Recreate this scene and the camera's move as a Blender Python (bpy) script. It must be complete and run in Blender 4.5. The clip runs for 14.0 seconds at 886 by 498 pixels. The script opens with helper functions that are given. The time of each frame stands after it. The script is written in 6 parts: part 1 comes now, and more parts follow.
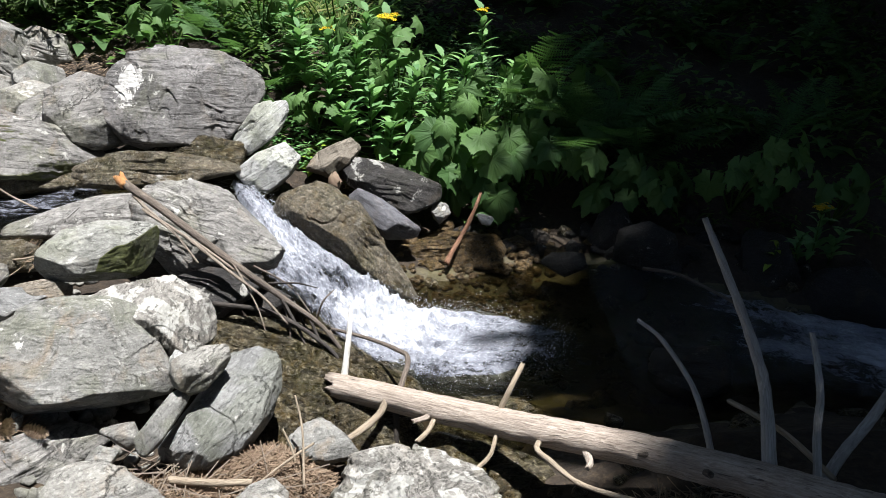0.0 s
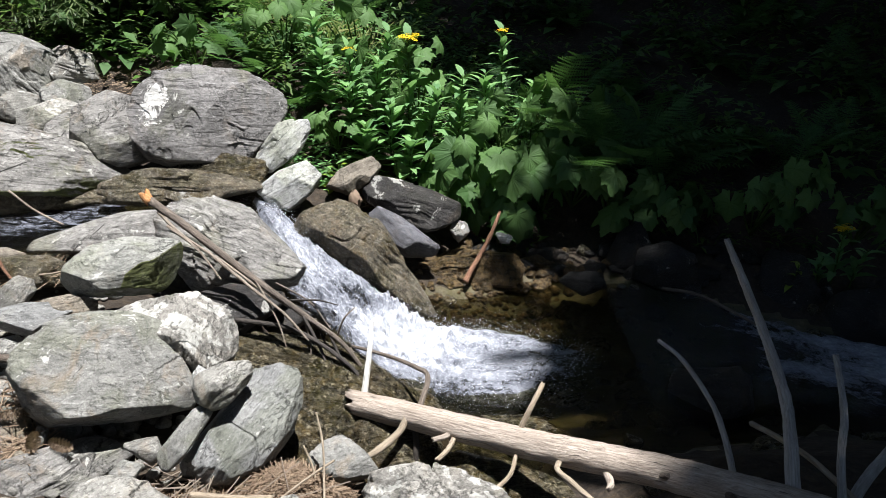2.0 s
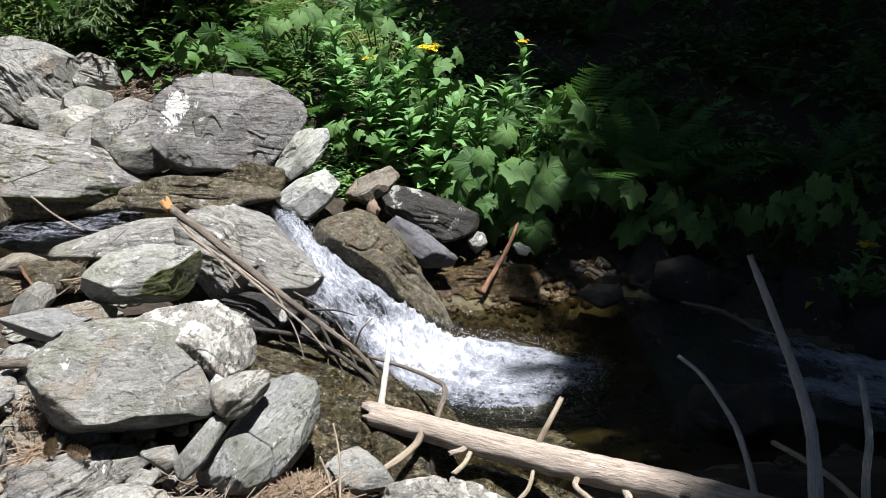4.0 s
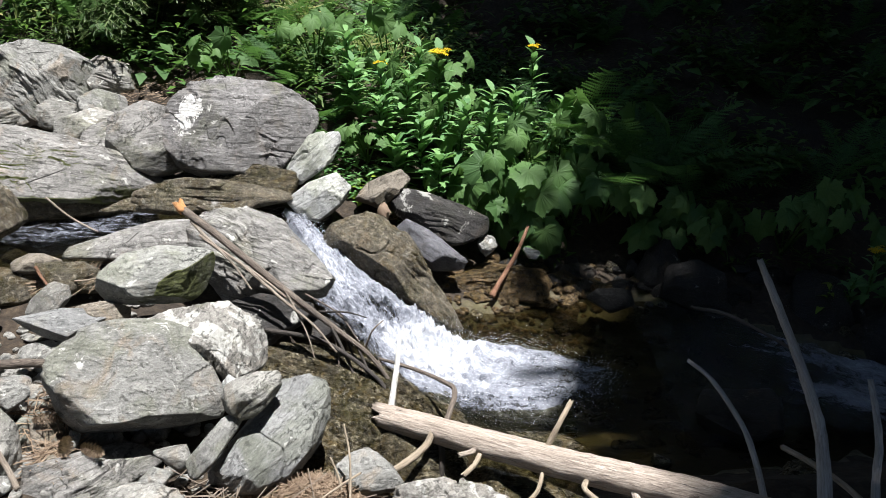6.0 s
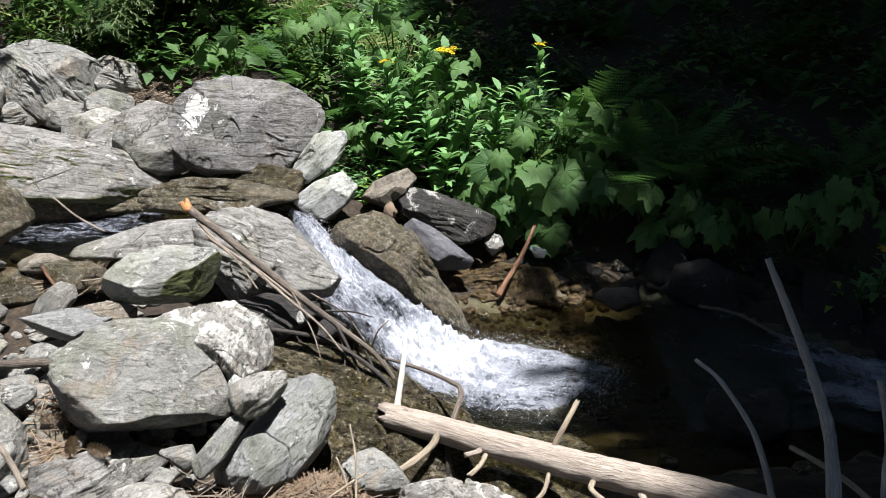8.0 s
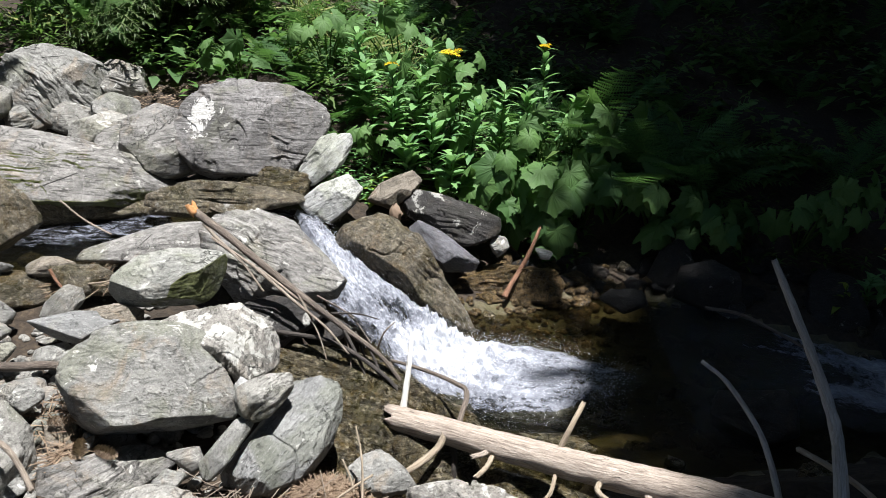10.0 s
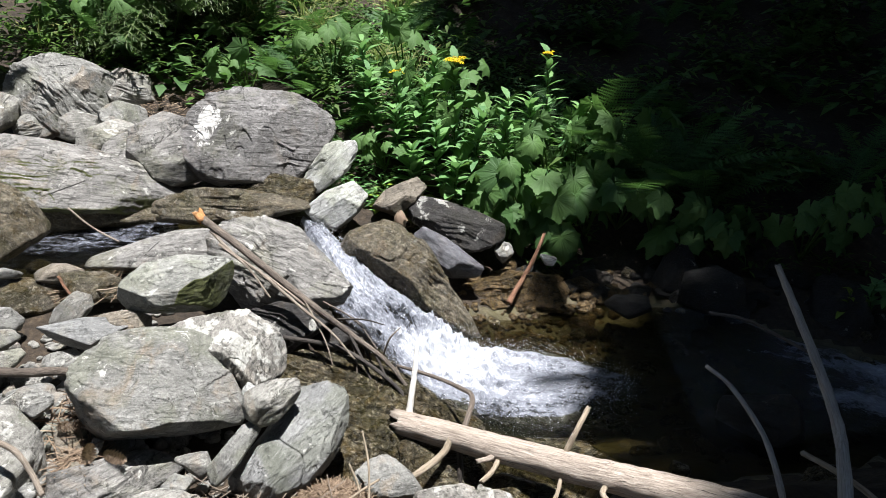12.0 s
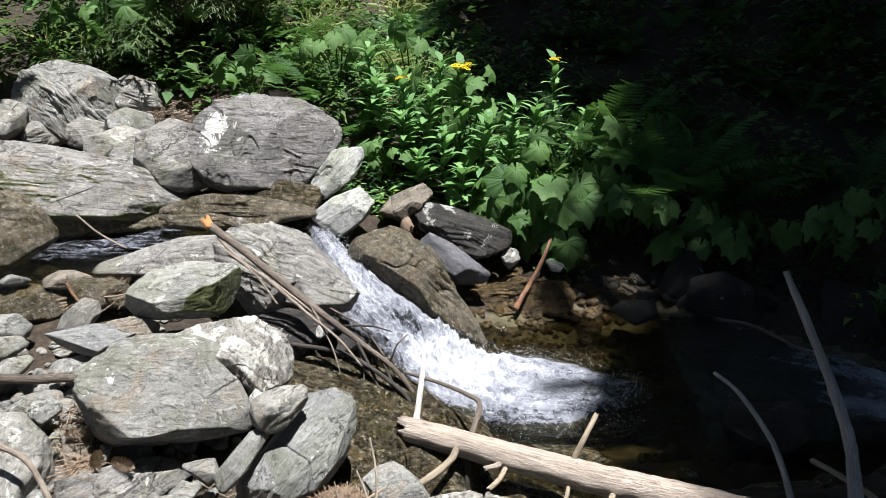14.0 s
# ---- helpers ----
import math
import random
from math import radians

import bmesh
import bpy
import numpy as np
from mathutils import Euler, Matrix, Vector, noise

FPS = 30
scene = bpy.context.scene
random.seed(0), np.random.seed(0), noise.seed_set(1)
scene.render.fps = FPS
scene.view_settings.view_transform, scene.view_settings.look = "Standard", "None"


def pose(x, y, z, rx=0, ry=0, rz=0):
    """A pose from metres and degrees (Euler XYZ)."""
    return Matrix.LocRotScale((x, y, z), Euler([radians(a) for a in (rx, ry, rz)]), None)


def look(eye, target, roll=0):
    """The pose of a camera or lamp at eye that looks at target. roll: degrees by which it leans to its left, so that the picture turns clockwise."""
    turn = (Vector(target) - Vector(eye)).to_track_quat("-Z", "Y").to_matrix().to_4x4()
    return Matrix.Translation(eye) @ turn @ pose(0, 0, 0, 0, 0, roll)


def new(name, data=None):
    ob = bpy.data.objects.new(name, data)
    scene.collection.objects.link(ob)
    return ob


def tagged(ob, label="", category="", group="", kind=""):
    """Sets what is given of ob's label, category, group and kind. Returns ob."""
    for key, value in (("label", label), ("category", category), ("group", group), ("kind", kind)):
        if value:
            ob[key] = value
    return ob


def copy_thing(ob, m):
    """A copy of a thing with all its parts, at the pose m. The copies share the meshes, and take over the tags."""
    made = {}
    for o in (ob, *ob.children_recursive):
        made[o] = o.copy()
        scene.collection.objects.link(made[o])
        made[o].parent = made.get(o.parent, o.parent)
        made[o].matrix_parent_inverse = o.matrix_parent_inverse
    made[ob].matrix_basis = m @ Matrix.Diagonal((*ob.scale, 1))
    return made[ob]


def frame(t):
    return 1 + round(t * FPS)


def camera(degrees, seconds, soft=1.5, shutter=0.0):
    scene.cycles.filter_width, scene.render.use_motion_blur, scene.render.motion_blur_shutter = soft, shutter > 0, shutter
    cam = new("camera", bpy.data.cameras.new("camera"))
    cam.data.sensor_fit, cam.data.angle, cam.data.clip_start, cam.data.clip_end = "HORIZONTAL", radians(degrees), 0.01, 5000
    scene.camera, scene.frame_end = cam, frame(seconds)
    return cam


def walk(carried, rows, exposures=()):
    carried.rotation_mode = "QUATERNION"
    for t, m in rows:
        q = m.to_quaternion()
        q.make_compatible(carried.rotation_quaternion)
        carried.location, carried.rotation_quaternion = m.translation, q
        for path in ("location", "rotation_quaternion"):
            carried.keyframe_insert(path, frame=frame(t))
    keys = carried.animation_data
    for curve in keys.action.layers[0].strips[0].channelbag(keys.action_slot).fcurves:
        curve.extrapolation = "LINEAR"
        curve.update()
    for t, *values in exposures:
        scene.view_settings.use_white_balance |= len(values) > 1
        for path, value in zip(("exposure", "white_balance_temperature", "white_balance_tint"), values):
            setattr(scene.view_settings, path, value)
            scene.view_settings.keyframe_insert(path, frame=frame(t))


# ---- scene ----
cam = camera(59.68, 14.0, 0.8)
PATH = [  # seconds; x, y, z; rx, ry, rz
    (0.0, -0.0, 0.0, 1.6, 68.0, -0.0, -0.0),
    (0.5, -0.003, -0.0042, 1.603, 68.177, 0.187, 0.364),
    (1.0, -0.0077, -0.008, 1.6035, 68.652, 0.184, 0.676),
    (1.5, -0.0139, -0.0134, 1.6081, 69.129, 0.084, 0.947),
    (2.0, -0.0186, -0.0129, 1.6086, 69.31, 0.006, 1.242),
    (2.5, -0.0205, -0.0062, 1.6116, 69.587, -0.091, 1.577),
    (3.0, -0.0259, -0.0022, 1.613, 69.625, -0.136, 1.826),
    (3.5, -0.0302, 0.0015, 1.6129, 69.659, -0.198, 2.132),
    (4.0, -0.035, 0.0008, 1.6155, 69.936, -0.35, 2.531),
    (6.5, -0.0406, -0.0183, 1.6183, 70.231, -0.396, 3.379),
    (7.0, -0.0387, -0.0165, 1.6179, 70.25, -0.353, 3.524),
    (7.5, -0.0352, -0.0111, 1.6189, 70.14, -0.283, 3.654),
    (8.0, -0.0347, -0.0073, 1.6183, 70.101, -0.168, 3.77),
    (10.5, -0.0355, -0.0119, 1.6198, 70.27, 0.2, 4.172),
    (11.0, -0.0383, -0.0169, 1.6206, 70.337, 0.328, 4.223),
    (11.5, -0.0392, -0.0233, 1.6224, 70.672, 0.367, 4.295),
    (12.0, -0.0383, -0.0312, 1.6242, 70.738, 0.366, 4.314),
    (12.5, -0.0463, -0.0378, 1.6262, 70.889, 0.363, 4.248),
    (13.0, -0.0453, -0.0397, 1.6234, 70.965, 0.368, 4.342),
    (13.5, -0.0455, -0.0355, 1.6272, 70.983, 0.41, 4.457),
    (14.0, -0.0455, -0.0302, 1.6282, 71.14, 0.535, 4.658),
]
walk(cam, [(t, pose(*p)) for t, *p in PATH])

# ---- sky and sun: a high noon sun, a little to the right ----
SUN = Vector((0.15, -0.03, 0.97)).normalized()
world = bpy.data.worlds.new("world")
scene.world = world
world.use_nodes = True
wt = world.node_tree
sky = wt.nodes.new("ShaderNodeTexSky")
sky.sky_type, sky.sun_disc = "NISHITA", False
sky.sun_elevation = math.asin(SUN.z)
sky.sun_rotation = math.atan2(SUN.x, SUN.y)
sky.altitude = 1500
wt.links.new(sky.outputs[0], wt.nodes["Background"].inputs[0])
wt.nodes["Background"].inputs[1].default_value = 0.064
sun = new("sun", bpy.data.lights.new("sun", "SUN"))
sun.data.energy, sun.data.angle, sun.data.color = 5.0, radians(0.55), (1.0, 0.985, 0.99)
sun.matrix_world = look(SUN * 60, (0, 3, 0))
scene.view_settings.exposure = 1.37


# ---- node helpers ----
def material(name):
    m = bpy.data.materials.new(name)
    m.use_nodes = True
    nt = m.node_tree
    return m, nt, nt.nodes["Principled BSDF"]


def node(nt, kind, **values):
    n = nt.nodes.new(kind)
    for key, v in values.items():
        n.inputs[key.replace("_", " ")].default_value = v
    return n


def coords(nt, scale=(1, 1, 1), space="Object", turn=(0, 0, 0)):
    tc = nt.nodes.new("ShaderNodeTexCoord")
    mp = node(nt, "ShaderNodeMapping", Scale=scale, Rotation=turn)
    nt.links.new(tc.outputs[space], mp.inputs["Vector"])
    if space == "Object":  # shift the pattern from thing to thing
        oi = nt.nodes.new("ShaderNodeObjectInfo")
        mul = nt.nodes.new("ShaderNodeMath")
        mul.operation, mul.inputs[1].default_value = "MULTIPLY", 37.0
        nt.links.new(oi.outputs["Random"], mul.inputs[0])
        nt.links.new(mul.outputs[0], mp.inputs["Location"])
    return mp.outputs[0]


def noise_tex(nt, vec, scale, detail=6.0, rough=0.6, distort=0.0):
    n = node(nt, "ShaderNodeTexNoise", Scale=scale, Detail=detail, Roughness=rough, Distortion=distort)
    nt.links.new(vec, n.inputs["Vector"])
    return n.outputs[0]


def ramp(nt, fac, stops):
    r = nt.nodes.new("ShaderNodeValToRGB")
    e = r.color_ramp.elements
    while len(e) < len(stops):
        e.new(0.5)
    for el, (pos, col) in zip(e, stops):
        el.position = pos
        el.color = (*col, 1) if isinstance(col, tuple) else (col, col, col, 1)
    nt.links.new(fac, r.inputs[0])
    return r.outputs[0]


def mix(nt, fac, a, b, how="MIX"):
    m = nt.nodes.new("ShaderNodeMix")
    m.data_type, m.blend_type = "RGBA", how
    for sock, v in ((m.inputs["Factor"], fac), (m.inputs["A"], a), (m.inputs["B"], b)):
        if isinstance(v, bpy.types.NodeSocket):
            nt.links.new(v, sock)
        elif isinstance(v, tuple):
            sock.default_value = (*v, 1)
        else:
            sock.default_value = v
    return m.outputs["Result"]


def bump(nt, shader, *layers):
    last = None
    for height, dist, strength in layers:
        b = node(nt, "ShaderNodeBump", Distance=dist, Strength=strength)
        nt.links.new(height, b.inputs["Height"])
        if last:
            nt.links.new(last, b.inputs["Normal"])
        last = b.outputs[0]
    nt.links.new(last, shader.inputs["Normal"])


# ---- materials ----
def math_node(nt, how, a, b):
    n = nt.nodes.new("ShaderNodeMath")
    n.operation = how
    for sock, v in zip(n.inputs, (a, b)):
        if isinstance(v, bpy.types.NodeSocket):
            nt.links.new(v, sock)
        else:
            sock.default_value = v
    return n.outputs[0]


def scaled(c, k):
    return tuple(min(0.8, v * k) for v in c)


def stone(name, dark, mid, light, lichen=0.0, moss=0.0, wet=0.0, quartz=False, rust=0.15, band=0.6, side=False, grit=0.5, flank=(0.82, -0.42, -0.38)):
    """Schist: soft patches, swirling foliation along local x, flecks, pits, cracks, pale lichen, moss and rust stains."""
    m, nt, sh = material(name)
    if wet < 0.6:
        dark, mid, light = scaled(dark, 0.56), scaled(mid, 0.65), scaled(light, 0.73)
    iso = coords(nt, (1, 1, 1))
    patch = noise_tex(nt, iso, 3.6, 5, 0.55, 0.6)
    blot = noise_tex(nt, coords(nt, (1.3, 1, 1)), 5.5, 7, 0.62, 0.9)
    swirl = noise_tex(nt, coords(nt, (1.0, 1.0, 3.2)), 9.0, 9, 0.68, 2.2)
    layer = noise_tex(nt, coords(nt, (1.0, 1.0, 11.0)), 5.0, 6, 0.62, 0.7)
    mott = noise_tex(nt, iso, 26.0, 7, 0.72, 1.0)
    speck = noise_tex(nt, coords(nt, (1, 1, 1.8)), 75.0, 5, 0.7, 0.8)
    grain = noise_tex(nt, iso, 170.0, 4, 0.8)
    col = ramp(nt, patch, [(0.32, scaled(mid, 0.60)), (0.47, mid), (0.64, scaled(mid, 1.28))])
    col = mix(nt, ramp(nt, swirl, [(0.30, 0.75), (0.47, 0.0)]), col, scaled(dark, 1.15))
    col = mix(nt, ramp(nt, swirl, [(0.53, 0.0), (0.72, 0.6)]), col, light)
    col = mix(nt, ramp(nt, blot, [(0.54, 0.0), (0.66, rust)]), col, (0.235, 0.165, 0.095))
    col = mix(nt, ramp(nt, noise_tex(nt, iso, 4.2, 5, 0.6, 0.3), [(0.53, 0.0), (0.62, 0.5)]), col, (mid[0] * 0.70, mid[1] * 0.74, mid[2] * 0.55))
    col = mix(nt, ramp(nt, layer, [(0.36, band), (0.43, 0.0)]), col, scaled(dark, 0.55))
    col = mix(nt, ramp(nt, layer, [(0.60, 0.0), (0.68, band * 0.6)]), col, scaled(light, 1.1))
    col = mix(nt, grit, col, ramp(nt, mott, [(0.32, 0.14), (0.47, 0.46), (0.54, 0.55), (0.68, 0.86)]), "OVERLAY")
    col = mix(nt, ramp(nt, speck, [(0.60, 0.0), (0.66, 0.55)]), col, scaled(light, 1.3))
    col = mix(nt, ramp(nt, speck, [(0.33, 0.7), (0.39, 0.0)]), col, scaled(dark, 0.6))
    col = mix(nt, 0.32, col, ramp(nt, grain, [(0.34, 0.15), (0.5, 0.5), (0.66, 0.85)]), "OVERLAY")
    vein = ramp(nt, noise_tex(nt, coords(nt, (1.0, 1.0, 2.6)), 5.5, 6, 0.62, 1.8), [(0.488, 0.0), (0.50, 0.55), (0.512, 0.0)])
    vein = mix(nt, 1.0, vein, ramp(nt, blot, [(0.42, 0.0), (0.52, 1.0)]), "MULTIPLY")
    col = mix(nt, vein, col, scaled(dark, 0.45))
    jag = nt.nodes.new("ShaderNodeVectorMath")
    jag.operation = "MULTIPLY_ADD"
    jag.inputs[1].default_value = (0.35, 0.35, 0.35)
    nt.links.new(mott, jag.inputs[0])
    nt.links.new(coords(nt, (1, 1, 1.6)), jag.inputs[2])
    vor = node(nt, "ShaderNodeTexVoronoi", Scale=3.2)
    vor.feature = "DISTANCE_TO_EDGE"
    nt.links.new(jag.outputs[0], vor.inputs["Vector"])
    crack = ramp(nt, vor.outputs["Distance"], [(0.0, 1.0), (0.016, 0.0)])
    crack = mix(nt, 1.0, crack, ramp(nt, patch, [(0.48, 0.0), (0.54, 1.0)]), "MULTIPLY")
    col = mix(nt, crack, col, scaled(dark, 0.25))
    if lichen:
        spots = noise_tex(nt, iso, 11.0, 9, 0.66, 0.5)
        a = 0.67 - 0.15 * lichen
        col = mix(nt, ramp(nt, spots, [(a, 0.0), (a + 0.025, 0.8)]), col, mix(nt, mott, (0.36, 0.36, 0.32), (0.62, 0.61, 0.57)))
        dots = noise_tex(nt, iso, 32.0, 3, 0.5, 0.2)
        col = mix(nt, ramp(nt, dots, [(0.64, 0.0), (0.68, 0.75 * lichen)]), col, (0.06, 0.06, 0.055))
    if quartz:
        q = noise_tex(nt, iso, 9.0, 9, 0.75, 0.9)
        tc = nt.nodes.new("ShaderNodeTexCoord")
        dist = nt.nodes.new("ShaderNodeVectorMath")
        dist.operation = "DISTANCE"
        dist.inputs[1].default_value = (-0.52, -0.25, 0.14)
        sc = nt.nodes.new("ShaderNodeVectorMath")
        sc.operation = "MULTIPLY"
        sc.inputs[1].default_value = (1.75, 1.0, 0.9)
        nt.links.new(tc.outputs["Object"], sc.inputs[0])
        nt.links.new(sc.outputs[0], dist.inputs[0])
        s = math_node(nt, "ADD", math_node(nt, "MULTIPLY", dist.outputs["Value"], -2.9), 0.66)
        col = mix(nt, ramp(nt, math_node(nt, "ADD", s, q), [(0.50, 0.0), (0.52, 1.0)]), col, mix(nt, mott, (0.48, 0.47, 0.44), (0.74, 0.73, 0.70)))
    if moss:
        mo = noise_tex(nt, iso, 5.0, 8, 0.7)
        fuzz = noise_tex(nt, iso, 90.0, 3, 0.6)
        green = mix(nt, fuzz, (0.016, 0.015, 0.004), (0.075, 0.068, 0.018))
        grown = ramp(nt, mo, [(0.62 - 0.25 * moss, 0.0), (0.74 - 0.2 * moss, 0.9)])
        if side:  # moss keeps to the damp flank of the stone
            tc = nt.nodes.new("ShaderNodeTexCoord")
            dot = nt.nodes.new("ShaderNodeVectorMath")
            dot.operation = "DOT_PRODUCT"
            dot.inputs[1].default_value = flank
            nt.links.new(tc.outputs["Normal"], dot.inputs[0])
            damp = math_node(nt, "ADD", dot.outputs["Value"], math_node(nt, "MULTIPLY", blot, 0.35))
            grown = mix(nt, 1.0, ramp(nt, mo, [(0.28, 0.25), (0.50, 0.95)]), ramp(nt, damp, [(0.52, 0.0), (0.74, 1.0)]), "MULTIPLY")
            green = mix(nt, fuzz, (0.030, 0.040, 0.010), (0.15, 0.165, 0.05))
        col = mix(nt, grown, col, green)
    if wet > 0.6:  # golden algae and mineral crust
        algae = noise_tex(nt, iso, 8.0, 9, 0.78, 0.8)
        col = mix(nt, ramp(nt, algae, [(0.50, 0.0), (0.62, 0.75)]), col, mix(nt, speck, (0.03, 0.02, 0.005), (0.24, 0.165, 0.055)))
        col = mix(nt, ramp(nt, noise_tex(nt, iso, 60.0, 6, 0.75), [(0.56, 0.0), (0.60, 0.85)]), col, light)
        coarse = noise_tex(nt, iso, 34.0, 10, 0.82, 0.4)
        col = mix(nt, 1.0, col, ramp(nt, coarse, [(0.42, 0.12 if wet > 0.8 else 0.45), (0.50, 0.6), (0.57, 1.0)]), "MULTIPLY")
    nt.links.new(col, sh.inputs["Base Color"])
    rough = ramp(nt, swirl, [(0.3, max(0.12, 0.72 - 0.6 * wet)), (0.7, max(0.25, 0.92 - 0.5 * wet))])
    nt.links.new(rough, sh.inputs["Roughness"])
    sh.inputs["Specular IOR Level"].default_value = 0.35 - 0.1 * wet
    inv = nt.nodes.new("ShaderNodeInvert")
    nt.links.new(mix(nt, 1.0, crack, vein, "LIGHTEN"), inv.inputs["Color"])
    bump(nt, sh, (swirl, 0.016, 0.55), (layer, 0.014, 0.35 + 0.5 * band), (mott, 0.012, 0.4 + 0.5 * grit), (inv.outputs[0], 0.014, 0.9), (speck, 0.006 + 0.03 * wet, 0.7), (grain, 0.003 + 0.010 * wet, 0.7))
    return m


BOULDER = stone("boulder_schist", (0.13, 0.124, 0.118), (0.27, 0.26, 0.25), (0.46, 0.45, 0.435), lichen=0.25, quartz=True, band=0.85)
GREY = stone("grey_schist", (0.165, 0.164, 0.150), (0.31, 0.307, 0.283), (0.49, 0.485, 0.455), lichen=0.35, band=0.15, rust=0.4)
BANDED = stone("banded_schist", (0.13, 0.124, 0.115), (0.30, 0.29, 0.27), (0.50, 0.485, 0.455), lichen=0.4, band=0.75, rust=0.35)
MOSSFOOT = stone("mossy_footed_schist", (0.13, 0.124, 0.115), (0.30, 0.29, 0.27), (0.50, 0.485, 0.455), lichen=0.4, moss=0.6, band=0.75, rust=0.35, side=True, flank=(-0.15, -0.62, -0.70))
SLATE = stone("smooth_blue_grey_schist", (0.17, 0.172, 0.165), (0.29, 0.293, 0.285), (0.50, 0.50, 0.485), lichen=0.1, band=0.3, rust=0.12, grit=0.3)
PALE = stone("pale_schist", (0.18, 0.174, 0.155), (0.345, 0.336, 0.303), (0.53, 0.517, 0.475), lichen=0.45, band=0.4, rust=0.35)
GREENISH = stone("green_sided_schist", (0.16, 0.163, 0.145), (0.335, 0.337, 0.305), (0.52, 0.52, 0.475), lichen=0.25, moss=0.75, band=0.25, side=True)
LICHEN = stone("lichen_schist", (0.10, 0.095, 0.085), (0.31, 0.296, 0.265), (0.55, 0.535, 0.49), lichen=1.0, band=0.2, grit=0.85)
BROWN = stone("brown_schist", (0.13, 0.11, 0.085), (0.28, 0.245, 0.195), (0.44, 0.40, 0.33), rust=0.5)
WHITE = stone("white_marble", (0.17, 0.18, 0.175), (0.58, 0.585, 0.56), (0.74, 0.74, 0.71), rust=0.12, band=0.55)
DARK = stone("dark_schist", (0.022, 0.021, 0.021), (0.065, 0.061, 0.058), (0.17, 0.16, 0.145), lichen=0.55, wet=0.5)
WETGREY = stone("wet_grey_schist", (0.09, 0.09, 0.10), (0.21, 0.21, 0.23), (0.40, 0.40, 0.42), wet=0.55)
WETMOSS = stone("wet_mossy_schist", (0.012, 0.010, 0.006), (0.085, 0.072, 0.042), (0.42, 0.37, 0.26), moss=0.45, wet=0.95, rust=0.25, grit=0.8)
WETBROWN = stone("wet_brown_schist", (0.05, 0.043, 0.030), (0.19, 0.165, 0.12), (0.44, 0.40, 0.315), lichen=0.3, moss=0.5, wet=0.78, rust=0.4, grit=0.9)


# DARK at about half brightness: the right bank's deep shade is in the colour
SHADY = stone("shade_darkened_schist", (0.010, 0.010, 0.010), (0.030, 0.029, 0.028), (0.09, 0.085, 0.078), lichen=0.12, wet=0.55)
GOLDEN = stone("golden_wet_schist", (0.035, 0.022, 0.010), (0.15, 0.10, 0.047), (0.34, 0.25, 0.13), moss=0.25, wet=0.85, rust=0.5, band=0.8)


def soil(name, dark, mid, light, scale, wet=0.0):
    m, nt, sh = material(name)
    v = coords(nt)
    big = noise_tex(nt, v, 1.7 * scale, 6, 0.6)
    small = noise_tex(nt, v, 26 * scale, 8, 0.75, 0.6)
    vor = node(nt, "ShaderNodeTexVoronoi", Scale=38 * scale)
    nt.links.new(v, vor.inputs["Vector"])
    col = ramp(nt, small, [(0.3, dark), (0.5, mid), (0.75, light)])
    col = mix(nt, ramp(nt, big, [(0.35, 0.6), (0.6, 0.0)]), col, dark)
    col = mix(nt, 0.35, col, ramp(nt, vor.outputs["Color"], [(0.0, 0.2), (1.0, 0.8)]), "OVERLAY")
    if wet:
        mo = noise_tex(nt, v, 7.0, 7, 0.7, 0.5)
        col = mix(nt, ramp(nt, mo, [(0.42, 0.0), (0.56, 0.85)]), col, mix(nt, small, (0.016, 0.015, 0.004), (0.095, 0.08, 0.022)))
    nt.links.new(col, sh.inputs["Base Color"])
    sh.inputs["Roughness"].default_value = 0.95 - 0.75 * wet
    bump(nt, sh, (small, 0.02, 0.8), (vor.outputs["Distance"], 0.01, 0.6))
    return m


SOIL = soil("forest_soil", (0.010, 0.007, 0.004), (0.032, 0.022, 0.013), (0.09, 0.065, 0.04), 1.0)
BED = soil("stream_bed", (0.022, 0.017, 0.009), (0.085, 0.068, 0.036), (0.22, 0.18, 0.10), 0.8, wet=0.55)


def clear_water(name, tint):
    m, nt, sh = material(name)
    nt.nodes.remove(sh)
    v = coords(nt, (1.0, 1.6, 1.0), "Object")
    ripples = noise_tex(nt, v, 13.0, 4, 0.6, 1.2)
    fine = noise_tex(nt, v, 48.0, 3, 0.6, 0.6)
    tr = node(nt, "ShaderNodeBsdfTransparent", Color=(*tint, 1))
    gl = node(nt, "ShaderNodeBsdfGlossy", Roughness=0.04)
    b = node(nt, "ShaderNodeBump", Distance=0.02, Strength=0.55)
    b2 = node(nt, "ShaderNodeBump", Distance=0.006, Strength=0.6)
    nt.links.new(ripples, b.inputs["Height"])
    nt.links.new(fine, b2.inputs["Height"])
    nt.links.new(b.outputs[0], b2.inputs["Normal"])
    fr = node(nt, "ShaderNodeFresnel", IOR=1.33)
    nt.links.new(b2.outputs[0], fr.inputs["Normal"])
    nt.links.new(b2.outputs[0], gl.inputs["Normal"])
    ms = nt.nodes.new("ShaderNodeMixShader")
    nt.links.new(fr.outputs[0], ms.inputs[0])
    nt.links.new(tr.outputs[0], ms.inputs[1])
    nt.links.new(gl.outputs[0], ms.inputs[2])
    nt.links.new(ms.outputs[0], nt.nodes["Material Output"].inputs["Surface"])
    return m


